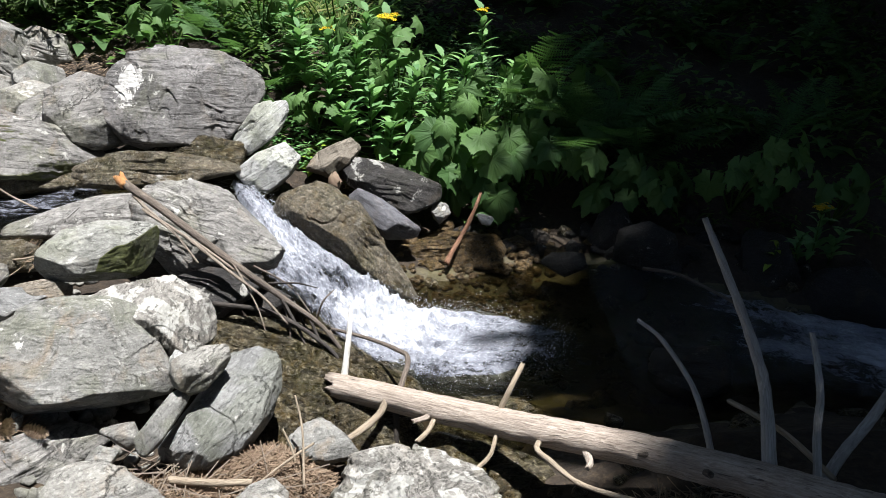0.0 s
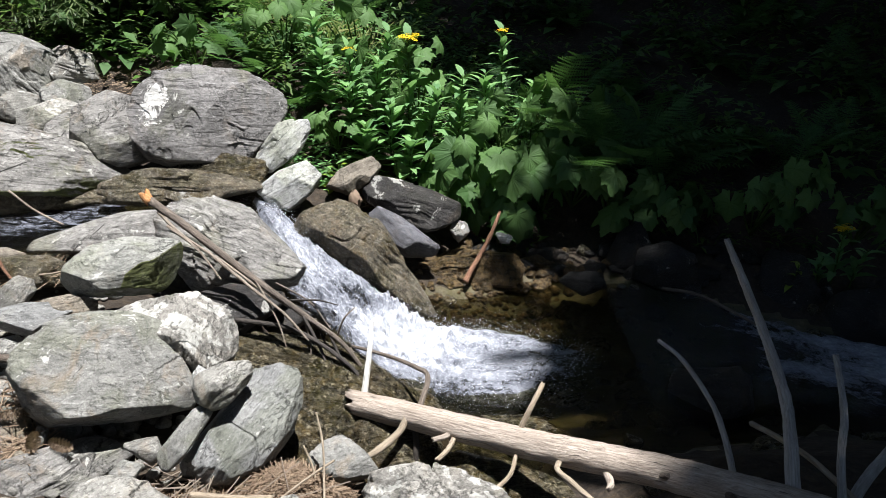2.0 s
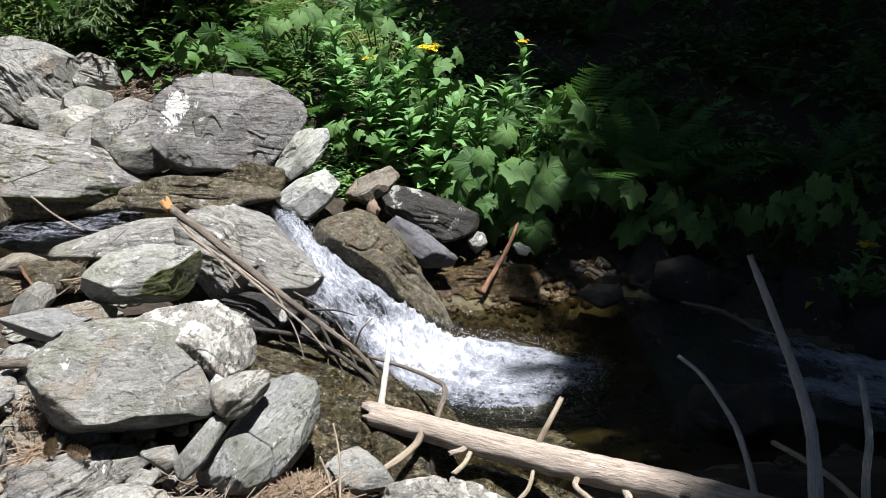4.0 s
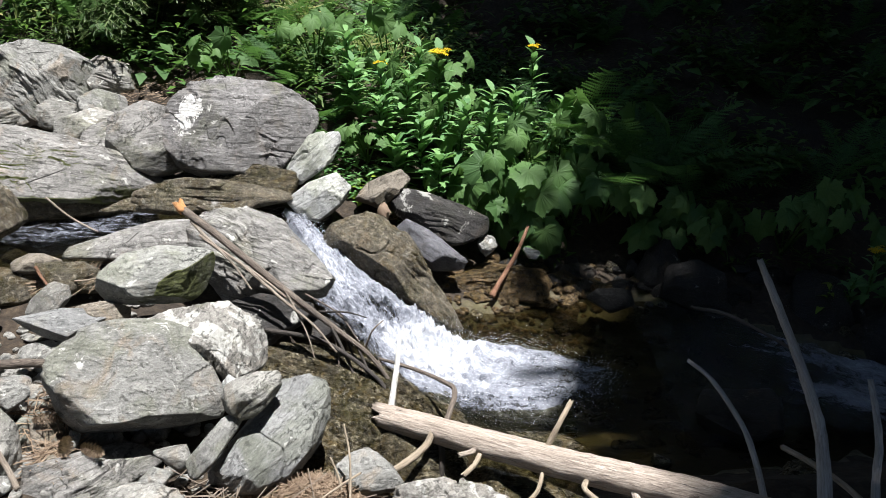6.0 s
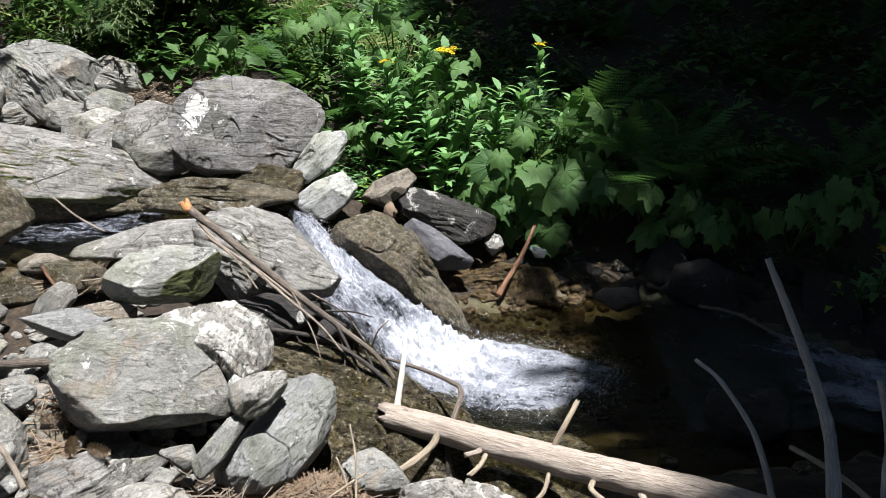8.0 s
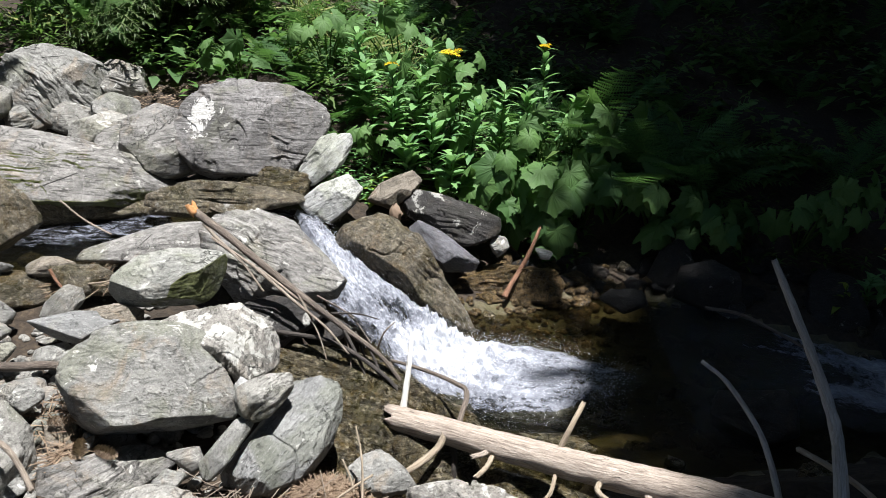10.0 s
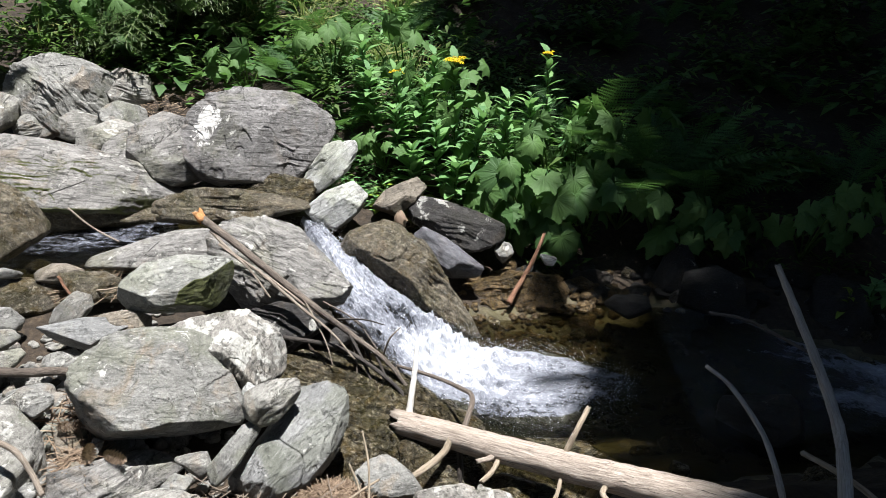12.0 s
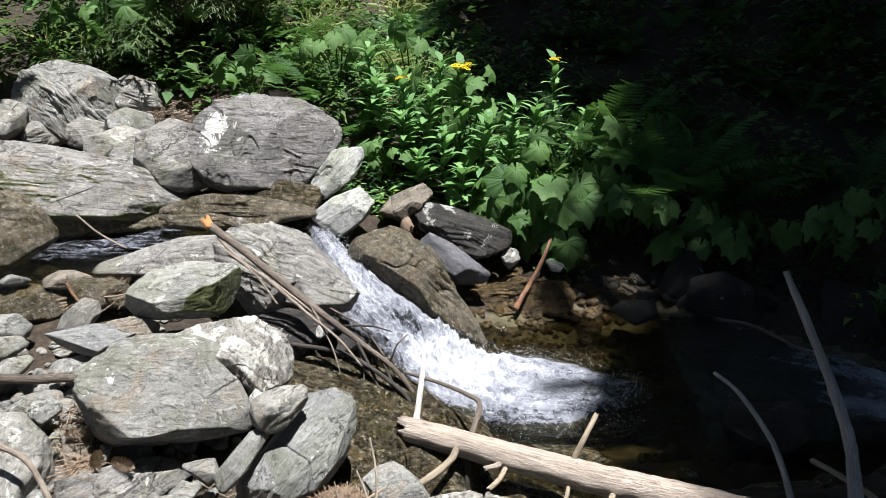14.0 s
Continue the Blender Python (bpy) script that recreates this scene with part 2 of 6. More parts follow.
def foam_water(name):
    """Broken white water: air-filled foam over clear water, torn along the flow (uv in metres: along, across)."""
    m, nt, sh = material(name)
    uv = nt.nodes.new("ShaderNodeUVMap")

    def flow(along, across, scale, detail, rough, distort):
        mp = node(nt, "ShaderNodeMapping", Scale=(along, across, 1.0))
        nt.links.new(uv.outputs[0], mp.inputs[0])
        return noise_tex(nt, mp.outputs[0], scale, detail, rough, distort)
    streak = flow(3.0, 10.0, 1.5, 7, 0.65, 0.9)
    torn = flow(1.0, 1.5, 9.0, 8, 0.72, 1.6)
    lace = flow(1.0, 1.3, 34.0, 6, 0.72, 1.4)
    bead = noise_tex(nt, coords(nt), 190.0, 2, 0.5)
    at = nt.nodes.new("ShaderNodeAttribute")
    at.attribute_name = "air"
    f = math_node(nt, "ADD", at.outputs["Fac"], math_node(nt, "MULTIPLY", math_node(nt, "SUBTRACT", streak, 0.5), 1.0))
    f = math_node(nt, "ADD", f, math_node(nt, "MULTIPLY", math_node(nt, "SUBTRACT", torn, 0.5), 1.5))
    f = math_node(nt, "ADD", f, math_node(nt, "MULTIPLY", math_node(nt, "SUBTRACT", lace, 0.5), 0.95))
    col = ramp(nt, f, [(0.18, (0.055, 0.060, 0.075)), (0.42, (0.118, 0.127, 0.152)), (0.64, (0.178, 0.190, 0.222)), (0.84, (0.25, 0.265, 0.30)), (1.0, (0.44, 0.46, 0.50))])
    col = mix(nt, ramp(nt, bead, [(0.64, 0.0), (0.70, 0.8)]), col, (0.50, 0.52, 0.55))
    nt.links.new(col, sh.inputs["Base Color"])
    sh.inputs["Roughness"].default_value = 0.3
    bump(nt, sh, (torn, 0.03, 0.5), (lace, 0.012, 0.7))
    tr = node(nt, "ShaderNodeBsdfTransparent", Color=(0.88, 0.9, 0.9, 1))
    gl = node(nt, "ShaderNodeBsdfGlossy", Roughness=0.06)
    bb = node(nt, "ShaderNodeBump", Distance=0.03, Strength=0.8)
    nt.links.new(lace, bb.inputs["Height"])
    nt.links.new(bb.outputs[0], gl.inputs["Normal"])
    wet = nt.nodes.new("ShaderNodeMixShader")
    wet.inputs[0].default_value = 0.06
    nt.links.new(tr.outputs[0], wet.inputs[1])
    nt.links.new(gl.outputs[0], wet.inputs[2])
    ms = nt.nodes.new("ShaderNodeMixShader")
    nt.links.new(ramp(nt, f, [(0.16, 0.0), (0.34, 0.55), (0.58, 1.0)]), ms.inputs[0])
    nt.links.new(wet.outputs[0], ms.inputs[1])
    nt.links.new(sh.outputs[0], ms.inputs[2])
    nt.links.new(ms.outputs[0], nt.nodes["Material Output"].inputs["Surface"])
    return m


WATER = clear_water("clear_water", (0.46, 0.44, 0.33))
FOAM = foam_water("white_water")


def wood(name, dark, mid, light, scale=(14, 14, 1.6), crack=0.5):
    m, nt, sh = material(name)
    v = coords(nt, (scale[2] * 2.2, scale[0] * 2.2, 1), "UV")
    fibre = noise_tex(nt, v, 5.0, 9, 0.72, 0.9)
    patch = noise_tex(nt, coords(nt, (1, 3, 1), "UV"), 6.0, 5, 0.6)
    split = noise_tex(nt, coords(nt, (4.0, 36.0, 1), "UV"), 3.0, 5, 0.6, 0.9)
    col = ramp(nt, fibre, [(0.28, dark), (0.5, mid), (0.72, light)])
    col = mix(nt, ramp(nt, patch, [(0.45, 0.0), (0.72, 0.55)]), col, dark)
    col = mix(nt, ramp(nt, split, [(0.30, crack), (0.40, 0.0)]), col, tuple(c * 0.4 for c in dark))
    nt.links.new(col, sh.inputs["Base Color"])
    sh.inputs["Roughness"].default_value = 0.75
    bump(nt, sh, (fibre, 0.009, 0.9), (patch, 0.012, 0.5), (split, 0.006, 0.6))
    return m


LOGWOOD = wood("bleached_wood", (0.13, 0.10, 0.078), (0.36, 0.30, 0.245), (0.55, 0.485, 0.415), crack=1.0)
STICKWOOD = wood("grey_brown_stick", (0.04, 0.031, 0.024), (0.115, 0.09, 0.07), (0.25, 0.21, 0.17))
GREYTWIG = wood("grey_dead_wood", (0.16, 0.15, 0.14), (0.36, 0.345, 0.32), (0.52, 0.50, 0.47))
PALETWIG = wood("pale_peeled_wood", (0.15, 0.115, 0.078), (0.33, 0.27, 0.195), (0.49, 0.42, 0.32))
WHITETWIG = wood("white_peeled_wood", (0.55, 0.52, 0.46), (0.72, 0.70, 0.65), (0.82, 0.80, 0.76))
REDWOOD = wood("red_broken_wood", (0.075, 0.030, 0.016), (0.18, 0.085, 0.045), (0.36, 0.21, 0.125))
BARK = wood("dark_bark", (0.010, 0.008, 0.007), (0.030, 0.024, 0.019), (0.07, 0.057, 0.046), (6, 6, 2))
DRYTWIG = wood("dry_twig", (0.09, 0.07, 0.052), (0.22, 0.18, 0.14), (0.38, 0.33, 0.27))
FRESHCUT = wood("fresh_torn_wood", (0.32, 0.12, 0.035), (0.5, 0.23, 0.08), (0.6, 0.34, 0.15))


def leaf_mat(name, dark, light, gloss=0.45, glow=0.35, scale=30.0):
    m, nt, sh = material(name)
    v = coords(nt)
    n = noise_tex(nt, v, scale, 4, 0.6)
    oi = nt.nodes.new("ShaderNodeObjectInfo")
    gi = nt.nodes.new("ShaderNodeNewGeometry")
    add = nt.nodes.new("ShaderNodeMath")
    add.operation = "ADD"
    nt.links.new(oi.outputs["Random"], add.inputs[0])
    nt.links.new(gi.outputs["Random Per Island"], add.inputs[1])
    fr = nt.nodes.new("ShaderNodeMath")
    fr.operation = "FRACT"
    nt.links.new(add.outputs[0], fr.inputs[0])
    base = mix(nt, fr.outputs[0], dark, light)
    col = mix(nt, 0.35, base, ramp(nt, n, [(0.3, 0.3), (0.7, 0.7)]), "OVERLAY")
    nt.links.new(col, sh.inputs["Base Color"])
    sh.inputs["Roughness"].default_value = gloss
    sh.inputs["Specular IOR Level"].default_value = 0.3
    tl = nt.nodes.new("ShaderNodeBsdfTranslucent")
    warm = mix(nt, 0.35, col, (0.16, 0.33, 0.05))
    nt.links.new(warm, tl.inputs["Color"])
    ms = nt.nodes.new("ShaderNodeMixShader")
    ms.inputs[0].default_value = glow
    nt.links.new(sh.outputs[0], ms.inputs[1])
    nt.links.new(tl.outputs[0], ms.inputs[2])
    bump(nt, sh, (n, 0.004, 0.5))
    nt.links.new(ms.outputs[0], nt.nodes["Material Output"].inputs["Surface"])
    return m


LEAF = leaf_mat("broad_leaf", (0.05, 0.115, 0.034), (0.11, 0.21, 0.06), 0.6, 0.4)
LANCE = leaf_mat("lance_leaf", (0.10, 0.22, 0.085), (0.20, 0.37, 0.13), 0.55, 0.4)
FERN = leaf_mat("fern_green", (0.03, 0.085, 0.025), (0.07, 0.155, 0.045), 0.6, 0.35)
HERB = leaf_mat("herb_green", (0.022, 0.055, 0.012), (0.10, 0.165, 0.038), 0.65, 0.4)
NEEDLE = leaf_mat("spruce_needles", (0.03, 0.055, 0.018), (0.085, 0.125, 0.04), 0.5, 0.12)
GRASS = leaf_mat("dry_grass", (0.10, 0.14, 0.04), (0.30, 0.30, 0.12), 0.5, 0.4)
DEADNEEDLE = leaf_mat("dead_needles", (0.13, 0.088, 0.06), (0.33, 0.25, 0.175), 0.7, 0.05)
YELLOW = leaf_mat("yellow_petals", (0.75, 0.48, 0.01), (0.85, 0.62, 0.02), 0.5, 0.3)
LIME = leaf_mat("young_leaf", (0.16, 0.24, 0.03), (0.26, 0.33, 0.05))
MOSS = leaf_mat("moss", (0.04, 0.055, 0.008), (0.13, 0.14, 0.02), 0.9, 0.1)


# ---- mesh helpers ----
def mesh_of(name, verts, faces, mat=None, smooth=True):
    me = bpy.data.meshes.new(name)
    me.from_pydata(verts.tolist() if isinstance(verts, np.ndarray) else [tuple(v) for v in verts], [], faces)
    if mat:
        me.materials.append(mat)
    if smooth:
        me.polygons.foreach_set("use_smooth", [True] * len(me.polygons))
    me.update()
    return me


def part(name, me, parent, m=None, label=""):
    ob = new(name, me)
    ob.parent = parent
    if m is not None:
        ob.matrix_basis = m
    return tagged(ob, label)


_perm = np.random.RandomState(5).permutation(256)
_perm = np.concatenate([_perm, _perm, _perm])
_grad = np.random.RandomState(6).normal(size=(256, 3))
_grad /= np.linalg.norm(_grad, axis=1)[:, None]


def gnoise(p):
    """Gradient noise of an (n, 3) array, about -0.7 to 0.7."""
    p = np.asarray(p, float)
    i = np.floor(p).astype(int)
    f = p - i
    u = f * f * f * (f * (f * 6 - 15) + 10)
    out = np.zeros(len(p))
    for dx in (0, 1):
        for dy in (0, 1):
            for dz in (0, 1):
                h = _perm[_perm[_perm[(i[:, 0] + dx) & 255] + ((i[:, 1] + dy) & 255)] + ((i[:, 2] + dz) & 255)]
                w = (u[:, 0] if dx else 1 - u[:, 0]) * (u[:, 1] if dy else 1 - u[:, 1]) * (u[:, 2] if dz else 1 - u[:, 2])
                out += w * ((f - (dx, dy, dz)) * _grad[h]).sum(1)
    return out


def fbm(p, octaves=4, gain=0.5):
    total, amp = 0.0, 1.0
    for k in range(octaves):
        total = total + amp * gnoise(p * 2.0 ** k + 17.3 * k)
        amp *= gain
    return total


_balls = {}


def ball(level):
    if level not in _balls:
        bm = bmesh.new()
        bmesh.ops.create_icosphere(bm, subdivisions=level, radius=1.0)
        _balls[level] = (np.array([v.co for v in bm.verts]), [[v.index for v in f.verts] for f in bm.faces])
        bm.free()
    return _balls[level]


def rock_mesh(name, cuts, depth, dip, sharp, level, mat, seed, relief=1.0, chips=7, lip=0.72, faces_at=(), hew=4):
    """A block hewn by facets: each cut (angle, distance) bounds the girth; front, back and chips shape the rest."""
    dirs, faces = ball(level)
    rs = np.random.RandomState(seed)
    planes = []
    for ang, dist in cuts:
        a = radians(ang)
        for side in (-1, 1):
            b = radians(rs.uniform(4, 17) if side < 0 else rs.uniform(20, 40))
            n = (math.cos(a) * math.cos(b), side * math.sin(b), math.sin(a) * math.cos(b))
            planes.append((n, dist * 1.055 * math.cos(b)))
    size = sum(d for _, d in cuts) / len(cuts)
    zs, girth = [], []  # the girth's corners
    for (a0, d0), (a1, d1) in zip(cuts, cuts[1:] + cuts[:1]):
        a0, a1 = radians(a0), radians(a1)
        det = math.sin(a1 - a0)
        if abs(det) > 1e-3:
            zs.append((math.cos(a0) * d1 - math.cos(a1) * d0) / det)
            girth.append(((math.sin(a1) * d0 - math.sin(a0) * d1) / det, 0.0, zs[-1]))
    girth = np.array(girth)
    top, low = max(zs), -min(zs)
    # a lit upper face falls from the top rim to the lip, a lower face runs back from the lip
    z0 = -lip * low
    for rise, z, reach_z in ((1, top, z0), (-1, -low, z0)):
        n = np.array([rs.uniform(-0.12, 0.12), -abs(z - reach_z), rise * depth])
        n /= np.linalg.norm(n)
        planes.append((tuple(n), float(n @ np.array([0, -depth, reach_z]))))
    planes.append(((0.1, 0.99, 0.1), depth))
    planes += list(faces_at)
    N = np.array([p[0] for p in planes])
    N /= np.linalg.norm(N, axis=1)[:, None]
    D = np.array([p[1] for p in planes])

    def reach(v, N, D):
        g = np.maximum(v @ N.T, 0) / D
        m = g.max(1)
        return 1.0 / (m * ((g / m[:, None]) ** sharp).sum(1) ** (1.0 / sharp))
    extra = []
    for k in range(chips + hew):
        if k < hew:  # broad cleavage faces
            z, e, cut = radians(rs.uniform(-75, 75)), radians(rs.uniform(-30, 58)), rs.uniform(0.80, 0.92)
        else:  # small chips along the edges
            z, e, cut = radians(rs.uniform(-50, 50)), radians(rs.uniform(-35, 40)), rs.uniform(0.88, 0.97)
        v = np.array([[math.sin(z) * math.cos(e), -math.cos(z) * math.cos(e), math.sin(e)]])
        w = v[0] + rs.normal(0, 0.16, 3)
        w /= np.linalg.norm(w)
        extra.append((w, max(reach(v, N, D)[0] * cut * float(w @ v[0]), 0.97 * float((girth @ w).max()))))
    N = np.vstack([N] + [e[0][None] for e in extra])
    D = np.concatenate([D, [e[1] for e in extra]])
    P = dirs * reach(dirs, N, D)[:, None]
    # into the frame of the banding, then weathering and layered ledges
    c, s = math.cos(radians(dip)), math.sin(radians(dip))
    P = np.stack([P[:, 0] * c + P[:, 2] * s, P[:, 1], -P[:, 0] * s + P[:, 2] * c], 1)
    off = rs.uniform(0, 90, 3)
    q = P + off
    wave = 0.05 * fbm(q * 4.0, 3)[:, None] * np.array([[0, 0, 1]])
    amp = size * relief
    r = 0.020 * fbm(q * 3.2, 3, 0.5)
    ledge = fbm((q + wave) * np.array([[2.4, 2.4, 17.0]]), 4, 0.6)
    where = np.clip(0.5 + 2.2 * fbm(q * 2.3 + 31, 2), 0.1, 1.5)  # layering breaks out in places only
    r += 0.024 * np.tanh(5 * ledge) * where
    r += 0.012 * np.tanh(4 * fbm((q + wave) * np.array([[7.0, 7.0, 52.0]]), 3)) * where
    r += 0.011 * fbm(q * 22.0, 4, 0.62)
    scar = fbm(q * 6.5 + 70, 3)  # shallow scars with a sharp rim
    r -= 0.018 * np.clip((scar - 0.22) / 0.05, 0, 1)
    crack = np.abs(fbm(q * np.array([[2.6, 2.6, 1.2]]) + 40, 3))
    r -= 0.05 * np.clip(1 - crack / 0.028, 0, 1) * (fbm(q * 1.5 + 9, 2) > 0.05)
    out = dirs @ np.array([[c, 0, -s], [0, 1, 0], [s, 0, c]])
    P = P + out * (r * amp)[:, None]
    return mesh_of(name, P, faces, mat)


def rock(name, at, facing, cuts, depth, dip, sharp, level, mat, seed, label, lip=0.72, relief=1.0, faces_at=(), hew=4, cast=0):
    me = rock_mesh(name, cuts, depth, dip, sharp * 6, level, mat, seed + cast, relief, 6, lip, faces_at, hew)
    ob = new(name, me)
    ob.matrix_basis = (Matrix.Translation(at) @ Matrix.Rotation(radians(facing[1]), 4, "Z") @ Matrix.Rotation(radians(facing[0]), 4, "X")
                       @ Matrix.Rotation(-radians(dip), 4, "Y"))
    return tagged(ob, label, "rock", "stream rocks")


def smooth_line(points, n):
    """A Catmull-Rom line through the points, n samples."""
    P = np.array(points, float)
    P = np.vstack([2 * P[0] - P[1], P, 2 * P[-1] - P[-2]])
    out = []
    for t in np.linspace(0, len(P) - 3 - 1e-6, n):
        k = int(t)
        u = t - k
        a, b, c, d = P[k], P[k + 1], P[k + 2], P[k + 3]
        out.append(0.5 * (2 * b + (c - a) * u + (2 * a - 5 * b + 4 * c - d) * u * u + (3 * b - a - 3 * c + d) * u ** 3))
    return np.array(out)


def tube(points, r0, r1, mat, name="stick", n=40, sides=10, knobs=0.12, seed=1, ragged=0.0):
    """A tapered, slightly knobbly round stick along a smooth line; local z of the grain runs along it."""
    L = smooth_line(points, n)
    rs = np.random.RandomState(seed)
    T = np.gradient(L, axis=0)
    T /= np.linalg.norm(T, axis=1)[:, None]
    up = np.array([0.0, 0.0, 1.0]) if abs(T[0][2]) < 0.8 else np.array([0.0, 1.0, 0.0])
    verts, faces = [], []
    phase = rs.uniform(0, 90)
    for i in range(n):
        u = np.cross(T[i], up)
        u /= np.linalg.norm(u)
        w = np.cross(u, T[i])
        k = i / (n - 1)
        for s in range(sides):
            a = 2 * math.pi * s / sides
            pt = L[i]
            r = r0 + (r1 - r0) * k
            nz = gnoise(np.array([[math.cos(a) * 1.3 + phase, math.sin(a) * 1.3, k * n * 0.35]]))[0]
            r *= 1 + knobs * nz
            end = ragged * r0 * rs.uniform(-1, 1) if i in (0, n - 1) else 0
            verts.append(pt + (u * math.cos(a) + w * math.sin(a)) * r + T[i] * end)
    for i in range(n - 1):
        for s in range(sides):
            a, b = i * sides + s, i * sides + (s + 1) % sides
            faces.append((a, b, b + sides, a + sides))
    for base, i in ((0, 0), ((n - 1) * sides, n - 1)):
        c = len(verts)
        verts.append(L[i] - T[i] * (0.3 * ragged * r0 if i == 0 else -0.3 * ragged * r0))
        for s in range(sides):
            a, b = base + s, base + (s + 1) % sides
            faces.append((c, b, a) if i == 0 else (c, a, b))
    me = mesh_of(name, verts, faces, mat)
    length = np.linalg.norm(np.diff(L, axis=0), axis=1).sum()
    lay = me.uv_layers.new(name="UVMap")
    for poly in me.polygons:
        cols = [v % sides for v in poly.vertices]
        wrap = max(cols) - min(cols) > sides / 2
        for li, v in zip(poly.loop_indices, poly.vertices):
            s = v % sides
            around = (s + sides if wrap and s < sides / 2 else s) / sides * 2 * math.pi * r0
            lay.data[li].uv = (min(v // sides, n - 1) / (n - 1) * length + seed * 1.7, around)
    return me


def stick(points, r0, r1, mat, label, name="stick", n=40, seed=1, ragged=0.4, knobs=0.12):
    """A loose stick; its origin is its first point."""
    o = np.array(points[0])
    me = tube([np.array(p) - o for p in points], r0, r1, mat, name, n, 10, knobs, seed, ragged)
    ob = new(name, me)
    ob.location = o
    return tagged(ob, label, "stick", "dead sticks")


# ---- ground: stream bed, near bank, far bank and hillside in one sheet ----
BX = [-60, -5.0, -2.6, -2.07, -1.45, -1.12, -0.92, -0.74, -0.58, -0.35, -0.07, 0.5, 1.1, 1.45, 2.0, 5.0, 60]
BY = [2.0, 3.40, 3.38, 3.42, 3.75, 3.98, 3.80, 3.60, 3.48, 3.40, 3.30, 3.30, 3.35, 3.30, 3.20, 3.0, 2.0]
BZ = [6.0, 0.52, 0.40, 0.385, 0.37, 0.36, 0.28, 0.17, 0.05, -0.08, -0.14, -0.15, -0.15, -0.20, -0.30, -0.6, -6.0]
BW = [0.5, 0.60, 0.66, 0.60, 0.36, 0.18, 0.18, 0.20, 0.24, 0.34, 0.55, 0.80, 0.75, 0.55, 0.50, 0.5, 0.5]


def stream(x):
    return [np.interp(x, BX, t) for t in (BY, BZ, BW)]


def height(x, y):
    x, y = np.asarray(x, float), np.asarray(y, float)
    yc, zw, w = stream(x)
    d = np.abs(y - yc) / w
    bed = zw - 0.16 * np.clip(1.15 - d * d, 0, 1)
    # near bank: from the water's edge to the ground before the camera
    g0 = np.interp(x, [-60, -3, -1.5, -0.9, -0.4, 0.2, 0.9, 2, 60], [4, 0.34, 0.20, 0.02, -0.04, -0.10, 0.10, 0.1, -3])
    t = np.clip((y - 2.1) / np.maximum(yc - w - 2.1, 0.1), 0, 1)
    edge = np.interp(x, [-1.3, -1.0, -0.8, 0.5, 1.5], [0.0, -0.10, -1.0, -0.2, 0.0])  # the bank drops beside the fall
    ze = np.where(edge < 0, np.maximum(zw + edge * 0.6, -0.25), zw) + 0.02
    g0 = np.where((x > -0.95) & (x < 0.3), np.minimum(g0, g0 - 0.35 * np.clip((y - 2.15) / 0.4, 0, 1)), g0)
    near = g0 + (np.minimum(ze, zw + 0.02) - g0) * t
    near = near * np.clip((y + 6) / 8.0, 0, 1) ** 0.5 + np.clip(-y - 3, 0, 60) * 0.25
    # far bank: a step, then the wooded slope
    s = np.clip(y - yc - w, 0, None)
    far = zw + 0.02 + 0.30 * np.clip(s, 0, 0.9) + 0.40 * np.clip(s - 0.5, 0, 40) + 0.15 * np.clip(s - 3, 0, 40) + 0.06 * np.clip(s - 6, 0, 90)
    k = 1 / (1 + np.exp(-(d - 1.0) * 7))
    z = bed * (1 - k) + np.where(y > yc, far, near) * k
    p = np.stack([x.ravel(), y.ravel(), 0 * x.ravel()], 1)
    rough = (0.045 * fbm(p * 5.0, 3)) * ((1 - k).ravel()) + 0.05 * fbm(p * 1.7, 3) + 0.02 * fbm(p * 9.0, 3) + 0.4 * fbm(p * 0.11, 2) * np.clip((np.abs(p[:, 1] - 3) - 6) / 10, 0, 1)
    return z + rough.reshape(z.shape)


def ground_z(x, y):
    return float(height(np.array([x]), np.array([y]))[0])


gx = np.concatenate([-4.2 - np.geomspace(0.05, 56, 40)[::-1], np.arange(-4.2, 4.2, 0.045), 4.2 + np.geomspace(0.05, 56, 40)])
gy = np.concatenate([0.8 - np.geomspace(0.05, 56, 40)[::-1], np.arange(0.8, 8.0, 0.045), 8.0 + np.geomspace(0.05, 56, 40)])
GX, GY = np.meshgrid(gx, gy)
GZ = height(GX, GY)
nx = len(gx)
gv = np.stack([GX.ravel(), GY.ravel(), GZ.ravel()], 1)
gf = [(j * nx + i, j * nx + i + 1, (j + 1) * nx + i + 1, (j + 1) * nx + i) for j in range(len(gy) - 1) for i in range(nx - 1)]
gm = mesh_of("ground", gv, gf, SOIL)
gm.materials.append(BED)
mid = np.array([gv[list(f)].mean(0) for f in gf])
yc, zw, w = stream(mid[:, 0])
gm.polygons.foreach_set("material_index", (np.abs(mid[:, 1] - yc) < w * 1.12).astype(np.int32))
ground = tagged(new("ground", gm), "brown forest soil and gravel sloping to a stream bed", "ground", kind="structure")


# ---- water ----
def ribbon(name, X, Y, Z, mat, air=None, uv=None):
    h, w = X.shape
    f = [(j * w + i, j * w + i + 1, (j + 1) * w + i + 1, (j + 1) * w + i) for j in range(h - 1) for i in range(w - 1)]
    me = mesh_of(name, np.stack([X.ravel(), Y.ravel(), Z.ravel()], 1), f, mat)
    if air is not None:
        at = me.attributes.new("air", "FLOAT", "POINT")
        at.data.foreach_set("value", air.ravel().astype(np.float32))
    if uv is not None:
        lay = me.uv_layers.new(name="UVMap")
        idx = np.array([v for p in f for v in p])
        lay.data.foreach_set("uv", np.stack([uv[0].ravel()[idx], uv[1].ravel()[idx]], 1).ravel().astype(np.float32))
    return new(name, me)


